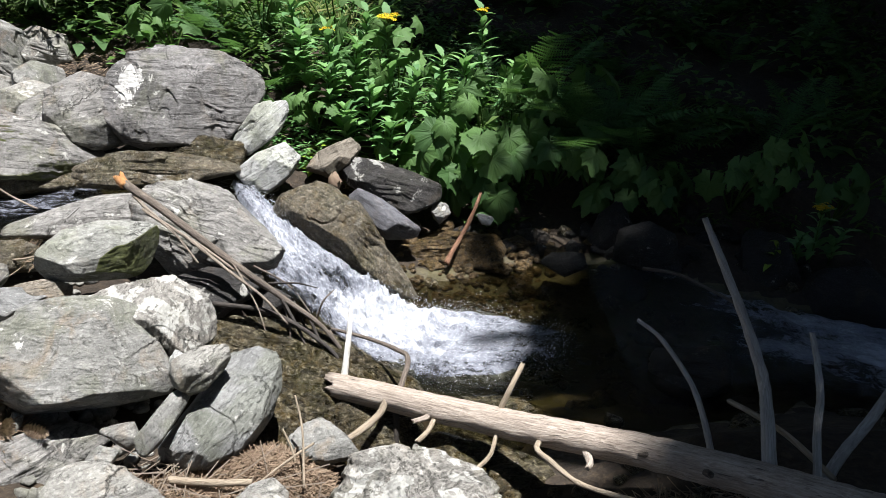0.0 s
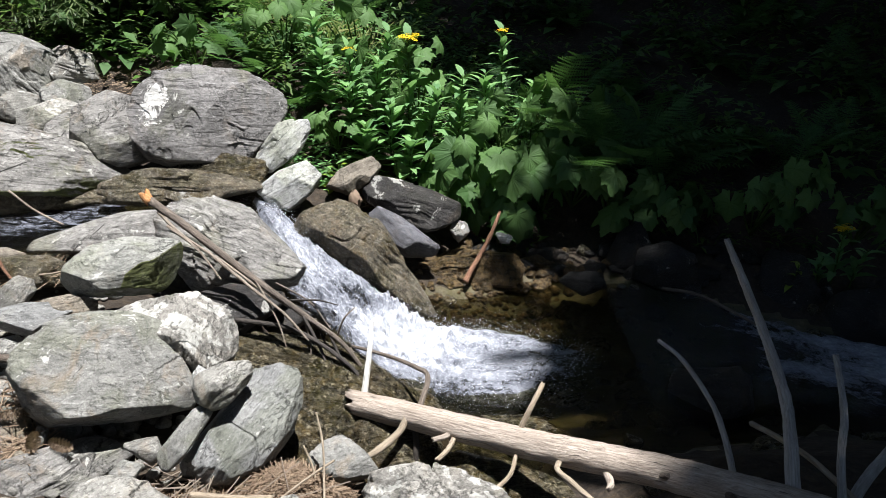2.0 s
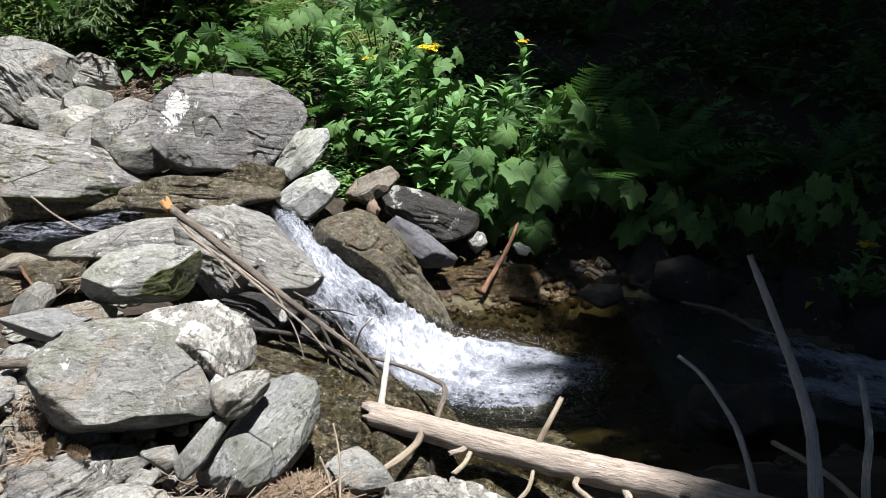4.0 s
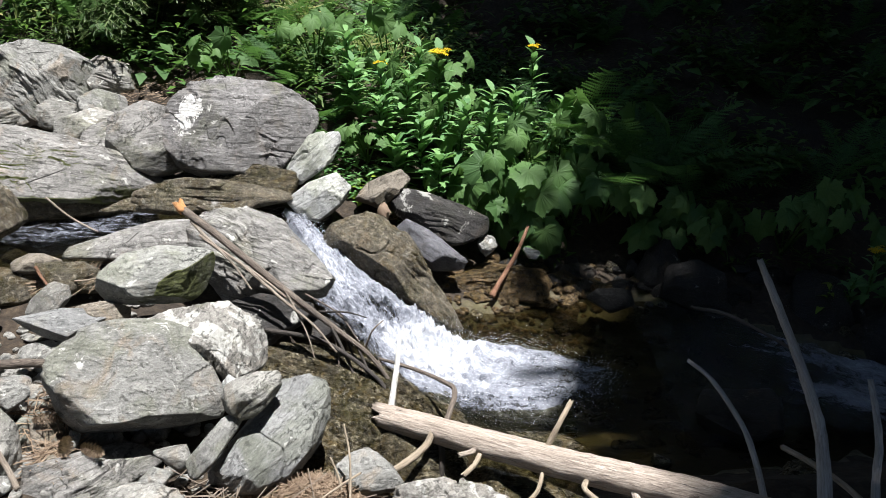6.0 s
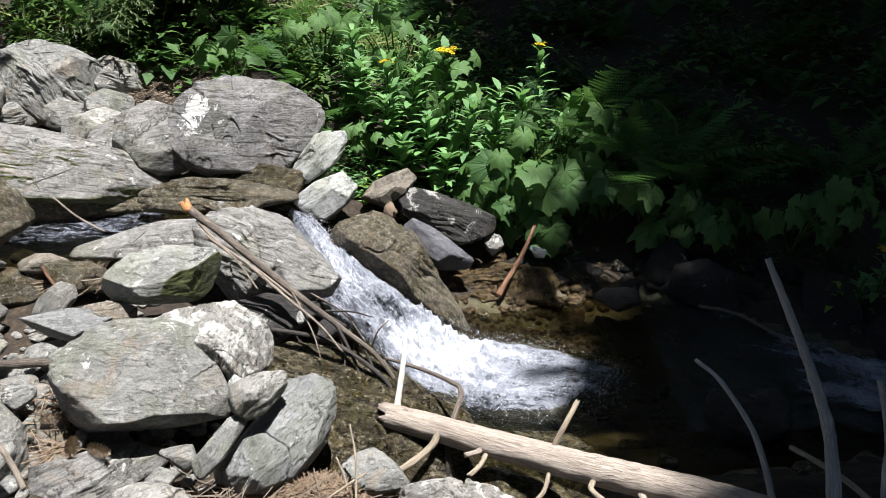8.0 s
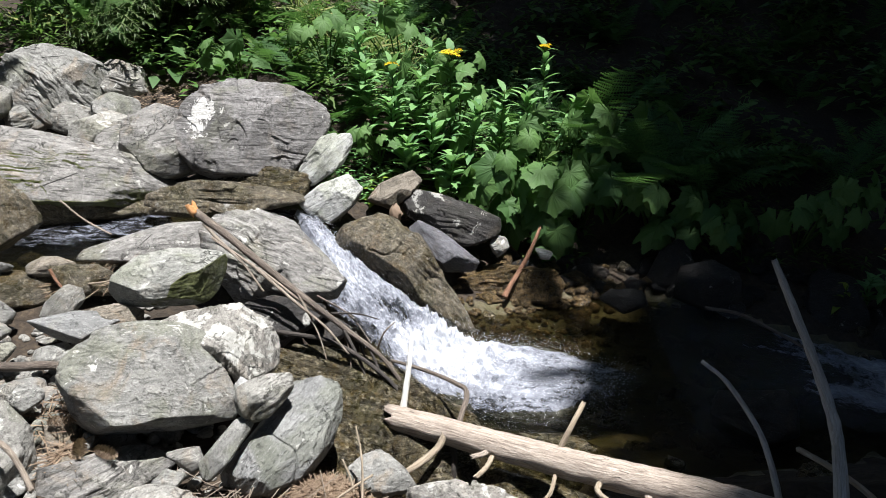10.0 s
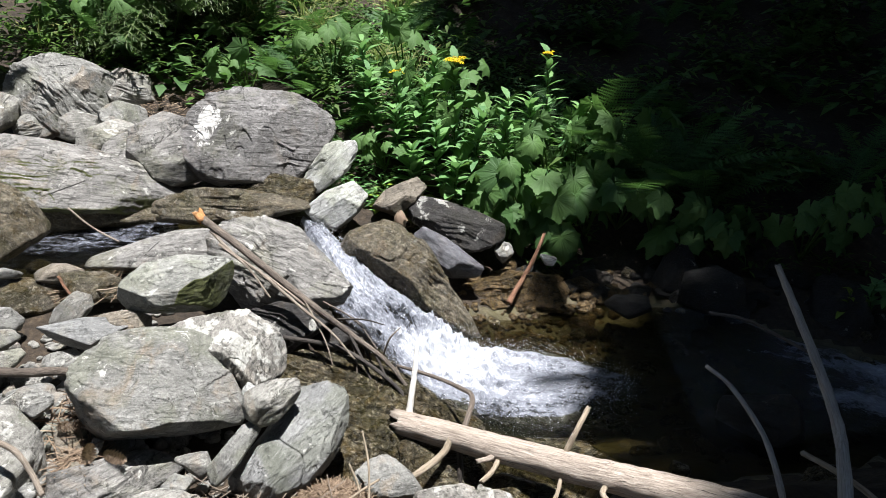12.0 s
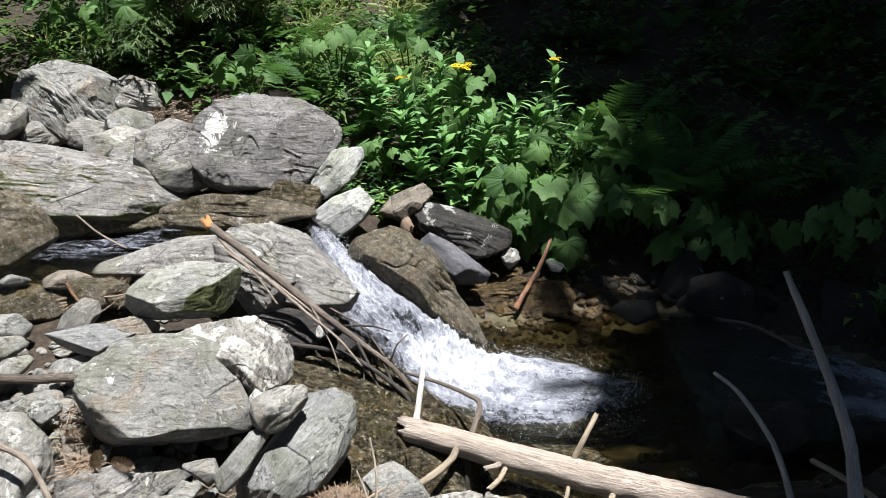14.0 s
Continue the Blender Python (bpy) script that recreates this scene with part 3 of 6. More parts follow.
sx = np.concatenate([np.linspace(-6, -3, 30), np.linspace(-2.97, 3.0, 260), np.linspace(3.05, 7, 30)])
sv = np.linspace(-1.35, 1.35, 80)
SX, SV = np.meshgrid(sx, sv)
yc, zw, w = stream(SX)
SYY = yc + SV * w
pz = np.stack([SX.ravel() * 1.5, SYY.ravel() * 3.0, 0 * SX.ravel()], 1)
SZ = zw + (0.012 * fbm(pz * 2.0, 3)).reshape(SX.shape)
water = tagged(ribbon("water", SX, SYY, SZ, WATER), "clear shallow stream water over a brown bed", "water", kind="structure")

# the cascade: (left edge, right edge) down the chute, then spreading over the pool
BANKS = [((-1.16, 4.00, 0.372), (-1.00, 3.96, 0.372)), ((-1.07, 3.80, 0.345), (-0.90, 3.80, 0.350)), ((-0.95, 3.56, 0.29), (-0.76, 3.64, 0.305)),
         ((-0.86, 3.30, 0.225), (-0.62, 3.53, 0.235)), ((-0.72, 3.12, 0.17), (-0.43, 3.46, 0.125)), ((-0.52, 2.98, 0.05), (-0.27, 3.47, -0.01)),
         ((-0.28, 2.87, -0.085), (-0.10, 3.50, -0.11)), ((-0.04, 2.75, -0.145), (0.14, 3.56, -0.14)), ((0.20, 2.80, -0.15), (0.38, 3.48, -0.15)), ((0.42, 2.95, -0.152), (0.54, 3.36, -0.152)), ((0.60, 3.08, -0.155), (0.64, 3.24, -0.155))]
NU, NV = 380, 170
left = smooth_line([b[0] for b in BANKS], NU)
right = smooth_line([b[1] for b in BANKS], NU)
UU, VV = np.meshgrid(np.linspace(0, 1, NU), np.linspace(0, 1, NV), indexing="ij")
C = left[:, None, :] * (1 - VV[..., None]) + right[:, None, :] * VV[..., None]
axis = (left + right) / 2
along = np.concatenate([[0], np.cumsum(np.linalg.norm(np.diff(axis, axis=0), axis=1))])
across = np.linalg.norm(right - left, axis=1)[:, None] * (VV - 0.5)
along = along[:, None] + 0 * VV
q = np.stack([along.ravel(), across.ravel(), 0 * along.ravel()], 1)
ropes = fbm(q * np.array([[5.0, 15.0, 1]]), 5, 0.62).reshape(UU.shape)
boil = np.abs(fbm(q * np.array([[7.0, 8.0, 1]]) + 7, 6, 0.66)).reshape(UU.shape)
chop = np.abs(fbm(q * 26.0 + 3, 4, 0.6)).reshape(UU.shape)
edge = np.clip(np.minimum(VV, 1 - VV) / 0.22, 0, 1)
rope_amp = np.interp(UU, [0, 0.15, 0.4, 0.55, 0.7, 1], [0.008, 0.03, 0.06, 0.05, 0.02, 0.006])
boil_amp = np.interp(UU, [0, 0.42, 0.52, 0.62, 0.75, 1], [0.0, 0.03, 0.11, 0.08, 0.02, 0.004])
C[..., 2] += edge * (0.015 + rope_amp * ropes + boil_amp * boil + 0.022 * chop * np.interp(UU, [0, 0.3, 0.55, 0.68, 1], [0.3, 1, 0.9, 0.4, 0.15])) - 0.03 * (1 - edge)
air = np.interp(UU, [0, 0.08, 0.2, 0.34, 0.46, 0.56, 0.68, 0.8, 0.92, 1], [0.38, 0.52, 0.76, 0.74, 0.76, 1.18, 0.76, 0.50, 0.30, 0.0])
air -= 0.55 * np.exp(-((along - 0.98) / 0.13) ** 2 - ((across - 0.01) / 0.08) ** 2)  # the rock shows through in mid-fall
air -= 0.5 * np.clip(1 - np.minimum(VV, 1 - VV) / 0.13, 0, 1) ** 1.5
air -= 0.7 * np.clip(1 - VV / 0.28, 0, 1) * np.interp(UU, [0.3, 0.45, 0.7, 0.8], [0, 1, 1, 0])
cascade = ribbon("cascade", C[..., 0], C[..., 1], C[..., 2], FOAM, air, (along, across))
tagged(cascade, "foaming white cascade pouring between rocks into the pool", "waterfall", kind="structure")


# spray thrown up over the fall and its foot
def spray(n, seed, u0, u1, out, up):
    rs = np.random.RandomState(seed)
    dirs, faces = ball(1)
    fa = np.array(faces)
    V, F = [], []
    for k in range(n):
        i, j = int(rs.uniform(u0, u1) * (NU - 1)), int(np.clip(rs.normal(0.5, 0.36), 0, 1) * (NV - 1))
        p = C[i, j] + rs.normal(0, 1, 3) * np.array([out, out, 0])
        p[2] = C[i, j, 2] + abs(rs.normal(0, up))
        V.append(dirs * rs.uniform(0.0006, 0.0021) + p)
        F.append(fa + k * len(dirs))
    return np.vstack(V), np.vstack(F).tolist()


dm, dnt, dsh = material("droplets")
dsh.inputs["Base Color"].default_value = (0.9, 0.92, 0.95, 1)
dsh.inputs["Roughness"].default_value = 0.1
for v, f in [spray(2600, 1, 0.48, 0.80, 0.05, 0.028), spray(1300, 2, 0.05, 0.48, 0.025, 0.022), spray(1500, 3, 0.66, 0.95, 0.06, 0.008)]:
    tagged(new("spray", mesh_of("spray", v, f, dm)), "white spray droplets over the fall", "spray", kind="stuff")

# the second, shaded fall downstream
RX, RV = np.meshgrid(np.linspace(0.8, 3.4, 160), np.linspace(-1, 1, 70))
yc, zw, w = stream(RX)
RY = yc + RV * w * 0.9 + 0.1
pr = np.stack([RX.ravel() * 6, RY.ravel() * 9, 0 * RX.ravel()], 1)
RZ = zw + 0.02 + (0.03 * fbm(pr, 4, 0.6)).reshape(RX.shape)
rair = 0.9 * fbm(pr * 0.35 + 5, 3).reshape(RX.shape) + np.interp(RX, [0.8, 1.3, 1.5, 2.2, 3.4], [-0.9, -0.1, 0.50, 0.62, 0.5]) - 0.8 * np.abs(RV) ** 4
riffle = ribbon("riffle", RX, RY, RZ, FOAM, rair, (RX, RY))
tagged(riffle, "broken white riffle in deep shade downstream", "water", kind="structure")

# the rippled run above the lip
LX, LV = np.meshgrid(np.linspace(-3.2, -1.15, 130), np.linspace(-1, 1, 50))
yc, zw, w = stream(LX)
LY = yc + 0.30 * w + LV * w * 0.55
pl = np.stack([LX.ravel() * 6, LY.ravel() * 10, 0 * LX.ravel()], 1)
LZ = zw + 0.012 + (0.018 * fbm(pl, 4, 0.6)).reshape(LX.shape)
lair = np.interp(LX, [-3.2, -2.5, -2.1, -1.7, -1.15], [0.05, 0.30, 0.36, 0.24, 0.24]) - 0.4 * np.abs(LV) ** 3
upper = ribbon("riffle", LX, LY, LZ, FOAM, lair, (LX, LY))
tagged(upper, "rippled sunlit water above the lip of the fall", "water", kind="structure")
# rocks: place, facing (tilt, turn), facets (angle, distance), half depth, dip of the banding, sharpness, detail
rock("boulder", (-1.451, 4.275, 0.767), (-10.8, 18.1), [(45, 0.383), (71, 0.305), (84, 0.280), (98, 0.290), (120, 0.337), (158, 0.386), (179, 0.393), (215, 0.372), (244, 0.318), (268, 0.308), (306, 0.336), (316, 0.341), (325, 0.361), (359, 0.436)],
     0.42, -6, 16, 7, BOULDER, 1, "big grey banded boulder with a white quartz patch above the stream", 0.6, relief=0.8, hew=3, cast=5)
rock("rock", (-1.943, 4.160, 0.707), (-11.3, 24.4), [(9, 0.168), (69, 0.210), (113, 0.198), (171, 0.198), (214, 0.185), (247, 0.183), (287, 0.226)],
     0.3, 5, 16, 6, BANDED, 2, "grey slab leaning on the big boulder")
rock("rock", (-2.898, 4.885, 0.894), (-7.4, 30.1), [(52, 0.288), (77, 0.281), (104, 0.307), (153, 0.360), (175, 0.350), (199, 0.361), (256, 0.292), (270, 0.282), (295, 0.295), (330, 0.440)],
     0.4, -50, 18, 7, GREY, 3, "cracked blue-grey outcrop under overhanging spruce boughs", 0.5, relief=1.5, hew=8)
rock("rock", (-3.177, 4.533, 0.863), (-7.9, 34.5), [(38, 0.165), (91, 0.128), (170, 0.128), (261, 0.140), (280, 0.129), (346, 0.140)],
     0.2, 10, 14, 4, PALE, 4, "small pale rock beside the outcrop")
rock("rock", (-2.395, 3.780, 0.639), (-12.5, 31.7), [(35, 0.437), (65, 0.213), (69, 0.201), (79, 0.210), (93, 0.274), (171, 0.508), (253, 0.206), (260, 0.211), (267, 0.240), (304, 0.542)],
     0.45, -14, 18, 7, MOSSFOOT, 5, "long low grey slab with a mossy foot dipping into the stream", 0.85, relief=1.0)
rock("rock", (-2.252, 3.090, 0.603), (-15.0, 35.3), [(27, 0.162), (46, 0.165), (97, 0.183), (170, 0.144), (267, 0.160), (285, 0.163), (341, 0.197)],
     0.22, -20, 16, 5, WETBROWN, 6, "dark wet rock standing in the upper stream")
rock("rock", (-1.515, 3.111, 0.481), (-18.3, 25.1), [(44, 0.226), (87, 0.096), (97, 0.084), (99, 0.087), (144, 0.273), (258, 0.091), (270, 0.087), (339, 0.276)],
     0.22, -4, 18, 6, BANDED, 7, "low grey slab with a wet edge along the water")
rock("rock", (-1.013, 3.040, 0.459), (-20.0, 17.5), [(32, 0.204), (40, 0.183), (66, 0.196), (94, 0.226), (132, 0.294), (186, 0.258), (213, 0.206), (263, 0.195), (280, 0.233), (327, 0.338)],
     0.3, -24, 18, 7, BANDED, 8, "banded grey rock with moss in a split, beside the cascade", faces_at=[((0.35, -0.70, -0.62), 0.17)])
rock("rock", (-1.240, 2.622, 0.533), (-20.6, 24.2), [(46, 0.193), (85, 0.114), (98, 0.109), (124, 0.146), (163, 0.213), (209, 0.215), (254, 0.124), (265, 0.107), (281, 0.121), (322, 0.185), (353, 0.220)],
     0.24, 4, 20, 7, GREENISH, 9, "flat pale rock with a green mossy side", 0.4, faces_at=[((0.80, -0.52, -0.30), 0.120)], hew=2)
rock("rock", (-1.187, 2.189, 0.341), (-27.3, 27.2), [(16, 0.233), (20, 0.229), (60, 0.205), (75, 0.191), (91, 0.194), (114, 0.217), (131, 0.245), (176, 0.254), (194, 0.237), (223, 0.220), (261, 0.164), (265, 0.168), (323, 0.305)],
     0.34, -8, 22, 7, GREY, 10, "large angular grey block of schist on the bank", 0.75, faces_at=[((0.66, -0.52, 0.54), 0.235), ((-0.66, -0.70, 0.27), 0.235), ((0.10, -0.50, -0.86), 0.205)], hew=2, relief=0.9)
rock("rock", (-0.975, 2.410, 0.376), (-25.6, 20.8), [(28, 0.151), (53, 0.134), (87, 0.133), (104, 0.159), (220, 0.119), (224, 0.124), (301, 0.176), (312, 0.175), (350, 0.173)],
     0.26, 60, 16, 7, LICHEN, 11, "rugged grey rock blotched with white lichen", relief=2.0)
rock("rock", (-0.762, 2.101, 0.351), (-29.6, 18.6), [(7, 0.096), (90, 0.065), (107, 0.057), (161, 0.083), (195, 0.087), (233, 0.083), (287, 0.067), (311, 0.058)],
     0.12, 30, 18, 6, PALE, 12, "small pale brown wedge of rock")
rock("rock", (-0.858, 1.988, 0.229), (-32.7, 21.9), [(109, 0.061), (133, 0.033), (187, 0.090), (244, 0.108), (301, 0.049), (318, 0.033), (358, 0.091)],
     0.07, 50, 20, 5, GREY, 13, "narrow grey splinter of schist on edge")
rock("rock", (-0.704, 2.136, 0.160), (-32.6, 18.2), [(4, 0.197), (61, 0.237), (108, 0.165), (135, 0.106), (139, 0.116), (230, 0.211), (257, 0.181), (317, 0.122), (336, 0.140)],
     0.2, 42, 20, 7, SLATE, 14, "smooth grey tilted slab with pale streaks", 0.5, faces_at=[((0.62, -0.72, -0.30), 0.165)], hew=2, relief=0.9)
rock("rock", (-1.230, 1.940, 0.129), (-32.6, 32.4), [(41, 0.148), (92, 0.085), (169, 0.189), (258, 0.086), (265, 0.083), (341, 0.232)],
     0.2, 14, 20, 7, BANDED, 15, "flat pale slab with banded edges")
rock("rock", (-0.936, 1.683, 0.161), (-36.8, 29.1), [(28, 0.127), (41, 0.112), (64, 0.108), (90, 0.126), (142, 0.155), (170, 0.156), (251, 0.087), (332, 0.190)],
     0.2, 10, 16, 5, PALE, 16, "pale rock in front of the stone pile")
rock("rock", (-1.626, 2.513, 0.466), (-21.2, 31.9), [(71, 0.076), (125, 0.046), (149, 0.062), (247, 0.068), (296, 0.052), (348, 0.067)],
     0.1, 35, 22, 5, PALE, 17, "pale pointed stone leaning upright")
rock("rock", (-1.490, 2.360, 0.440), (-23.0, 32.0), [(0, 0.24), (85, 0.064), (92, 0.060), (227, 0.120), (280, 0.050), (294, 0.055)],
     0.15, -4, 26, 6, SLATE, 18, "thin flat grey plate of stone with a sharp edge", 0.45, relief=0.7, hew=0)
rock("rock", (-1.417, 2.456, 0.435), (-22.8, 28.9), [(64, 0.059), (92, 0.050), (144, 0.083), (253, 0.051), (280, 0.051), (347, 0.105)],
     0.14, 8, 14, 5, BROWN, 19, "brownish rounded stone in the pile")
rock("rock", (-1.899, 2.405, 0.374), (-22.3, 37.3), [(25, 0.088), (81, 0.043), (170, 0.087), (259, 0.044), (299, 0.071)],
     0.12, 4, 16, 4, GREY, 20, "small grey stone in the pile")
rock("rock", (-1.765, 2.257, 0.371), (-23.7, 36.9), [(30, 0.075), (88, 0.038), (170, 0.095), (256, 0.037), (290, 0.065)],
     0.12, 0, 16, 4, PALE, 21, "pale flat stone under a stick")
rock("rock", (-1.550, 2.050, 0.333), (-26.8, 35.9), [(54, 0.056), (111, 0.057), (197, 0.076), (237, 0.052), (268, 0.053), (359, 0.074)],
     0.12, 12, 18, 5, GREY, 22, "flat grey stone lying in the pile")
rock("rock", (-1.560, 1.861, 0.248), (-29.7, 38.7), [(27, 0.142), (74, 0.162), (169, 0.106), (249, 0.162), (294, 0.153), (318, 0.146), (354, 0.133)],
     0.22, 40, 18, 6, PALE, 23, "large pale cracked stone in the pile")
rock("rock", (-1.410, 2.020, 0.211), (-29.9, 33.6), [(52, 0.056), (125, 0.061), (170, 0.047), (227, 0.055), (292, 0.062), (351, 0.048)],
     0.08, 10, 16, 5, BROWN, 24, "square yellow-brown stone among pebbles")
rock("rock", (-0.978, 1.967, 0.199), (-32.9, 25.0), [(5, 0.047), (85, 0.031), (215, 0.038), (227, 0.030), (285, 0.048)],
     0.09, 10, 20, 4, PALE, 25, "small pale wedge beneath the block")
rock("rock", (-0.082, 1.839, 0.065), (-39.8, 2.6), [(13, 0.236), (50, 0.183), (93, 0.152), (105, 0.159), (153, 0.212), (195, 0.245), (268, 0.123), (336, 0.239)],
     0.26, 20, 18, 7, LICHEN, 26, "lichen-white cracked rock under the fallen log", 0.5, relief=1.7)
rock("rock", (-0.396, 2.082, 0.079), (-35.7, 10.8), [(32, 0.080), (47, 0.070), (89, 0.083), (133, 0.094), (193, 0.095), (237, 0.074), (279, 0.072)],
     0.14, 10, 14, 5, GREY, 27, "grey rounded stone behind the needle heap")
rock("rock", (-0.500, 1.685, 0.165), (-39.2, 16.5), [(34, 0.081), (93, 0.064), (126, 0.064), (187, 0.083), (265, 0.057), (348, 0.075)],
     0.1, 0, 14, 4, PALE, 28, "small pale rounded stone on the bank")
rock("rock", (-1.020, 4.229, 0.618), (-13.0, 12.9), [(17, 0.182), (95, 0.135), (143, 0.085), (161, 0.114), (236, 0.217), (303, 0.087), (331, 0.107)],
     0.15, 42, 20, 6, WHITE, 29, "white marble-like stone leaning on the boulder", relief=1.7, hew=5)
rock("rock", (-0.929, 3.998, 0.450), (-15.9, 12.4), [(47, 0.156), (108, 0.097), (126, 0.101), (220, 0.147), (259, 0.124), (292, 0.108), (323, 0.115), (335, 0.126)],
     0.17, 28, 20, 6, WHITE, 30, "white stone with dark streaks at the lip of the fall", relief=1.7, hew=5)
rock("rock", (-0.626, 4.229, 0.430), (-15.6, 7.8), [(57, 0.153), (111, 0.073), (143, 0.094), (223, 0.161), (274, 0.099), (304, 0.072), (326, 0.100)],
     0.16, 24, 18, 6, BROWN, 31, "brown streaked rock below the leaves", relief=1.7, hew=5)
rock("rock", (-0.286, 4.161, 0.303), (-17.5, 3.3), [(14, 0.259), (64, 0.117), (71, 0.105), (78, 0.116), (148, 0.270), (219, 0.180), (236, 0.125), (245, 0.119), (280, 0.167), (304, 0.211)],
     0.2, -20, 18, 6, DARK, 32, "long dark rock with pale lichen spots", relief=1.7, hew=5)
rock("rock", (-0.328, 3.960, 0.190), (-19.8, 4.1), [(50, 0.080), (55, 0.072), (61, 0.078), (137, 0.211), (220, 0.091), (231, 0.085), (274, 0.130), (332, 0.219)],
     0.16, -30, 18, 5, WETGREY, 33, "smooth blue-grey wet slab", relief=1.7, hew=5)
rock("rock", (-0.516, 3.635, 0.217), (-20.9, 7.3), [(21, 0.217), (32, 0.148), (41, 0.154), (82, 0.247), (109, 0.285), (139, 0.332), (213, 0.215), (239, 0.143), (265, 0.300)],
     0.5, -40, 16, 7, WETBROWN, 34, "wet mossy rock beside the cascade", relief=1.5, faces_at=[((-0.55, -0.83, 0.07), 0.235), ((0.53, -0.40, 0.75), 0.165)], hew=2)
rock("rock", (-0.021, 4.132, 0.153), (-19.5, -0.3), [(91, 0.062), (155, 0.048), (262, 0.066), (310, 0.050), (359, 0.062)],
     0.08, 20, 18, 4, GREY, 35, "small grey stone at the foot of the bank")
rock("rock", (0.225, 4.138, 0.108), (-20.0, -3.7), [(86, 0.032), (138, 0.046), (267, 0.030), (329, 0.053)],
     0.07, 0, 18, 4, WHITE, 36, "small white stone beside a broken stick")
rock("rock", (-0.505, 2.496, -0.016), (-32.4, 11.4), [(53, 0.252), (59, 0.240), (67, 0.250), (81, 0.308), (108, 0.424), (190, 0.320), (214, 0.266), (249, 0.281), (281, 0.342), (320, 0.402), (342, 0.420)],
     0.3, -20, 10, 7, WETMOSS, 37, "dark wet boulder with olive moss below the rocks", 0.4, relief=1.6)
rock("rock", (-0.226, 2.273, -0.036), (-35.6, 5.7), [(27, 0.139), (67, 0.135), (118, 0.177), (192, 0.129), (266, 0.142), (322, 0.163)],
     0.16, 0, 12, 5, WETMOSS, 38, "wet mossy stone under the log")
# right bank rocks in SHADY, their near-black colour carries part of the shade
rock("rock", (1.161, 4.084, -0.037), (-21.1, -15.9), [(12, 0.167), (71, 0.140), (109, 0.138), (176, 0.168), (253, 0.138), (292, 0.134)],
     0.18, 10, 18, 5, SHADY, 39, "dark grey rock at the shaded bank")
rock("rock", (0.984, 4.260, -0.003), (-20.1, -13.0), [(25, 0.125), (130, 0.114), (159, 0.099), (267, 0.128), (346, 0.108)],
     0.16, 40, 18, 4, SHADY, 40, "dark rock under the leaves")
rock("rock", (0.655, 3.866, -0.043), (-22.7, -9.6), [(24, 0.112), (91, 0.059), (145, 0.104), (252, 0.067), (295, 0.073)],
     0.1, 0, 14, 4, SHADY, 41, "wet stone at the pool edge, darkened for deep shade")
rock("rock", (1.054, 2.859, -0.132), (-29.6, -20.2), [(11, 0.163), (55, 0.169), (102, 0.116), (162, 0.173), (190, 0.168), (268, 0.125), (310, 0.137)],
     0.2, 0, 22, 5, SHADY, 42, "wet block between the two falls, blackened for deep shade")
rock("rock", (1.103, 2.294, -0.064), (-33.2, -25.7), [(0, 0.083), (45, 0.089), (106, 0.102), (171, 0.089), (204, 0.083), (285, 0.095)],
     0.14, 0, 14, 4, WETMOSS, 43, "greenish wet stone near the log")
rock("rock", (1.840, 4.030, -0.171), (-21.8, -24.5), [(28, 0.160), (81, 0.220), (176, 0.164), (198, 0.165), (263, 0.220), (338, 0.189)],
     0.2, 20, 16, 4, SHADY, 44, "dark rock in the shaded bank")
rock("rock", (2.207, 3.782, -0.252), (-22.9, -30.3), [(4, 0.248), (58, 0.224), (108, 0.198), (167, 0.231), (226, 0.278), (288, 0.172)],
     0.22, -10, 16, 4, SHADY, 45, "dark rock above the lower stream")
rock("rock", (-0.737, 2.884, 0.195), (-25.3, 14.3), [(54, 0.071), (87, 0.059), (140, 0.087), (218, 0.085), (264, 0.056), (321, 0.091)],
     0.1, -10, 14, 4, DARK, 46, "small dark wet rock under the split rock")
rock("rock", (-1.867, 2.818, 0.486), (-18.7, 32.6), [(59, 0.053), (82, 0.041), (129, 0.083), (234, 0.059), (264, 0.040), (338, 0.107)],
     0.12, 0, 14, 4, BROWN, 47, "brown stone in the still shallows")
rock("rock", (-2.031, 2.709, 0.520), (-18.1, 35.9), [(65, 0.029), (91, 0.024), (203, 0.067), (261, 0.020), (317, 0.070)],
     0.1, 0, 14, 4, GREY, 48, "flat grey stone at the water edge")
rock("rock", (-0.865, 2.988, 0.426), (-21.0, 15.2), [(36, 0.126), (47, 0.118), (84, 0.147), (150, 0.167), (198, 0.147), (245, 0.127), (279, 0.143), (328, 0.192)],
     0.2, -30, 20, 6, BANDED, 49, "pointed grey nose of rock over the cascade")
rock("rock", (-0.919, 2.779, 0.293), (-24.4, 17.3), [(76, 0.096), (95, 0.104), (194, 0.170), (250, 0.107), (287, 0.117), (344, 0.188)],
     0.2, -10, 14, 5, DARK, 50, "black wet rock in the hollow by the fall")
rock("rock", (-2.419, 4.492, 0.712), (-10.2, 27.7), [(64, 0.129), (105, 0.106), (172, 0.194), (246, 0.117), (270, 0.106), (343, 0.176)],
     0.25, 0, 14, 5, PALE, 51, "flat pale rock behind the long slab", 0.8)
rock("rock", (-1.463, 3.829, 0.489), (-15.5, 20.2), [(32, 0.339), (78, 0.111), (86, 0.093), (100, 0.135), (201, 0.351), (263, 0.094), (268, 0.093), (280, 0.148)],
     0.34, -4, 8, 6, WETBROWN, 52, "wet brown mossy ledge under the boulder", 0.9, relief=2.6)
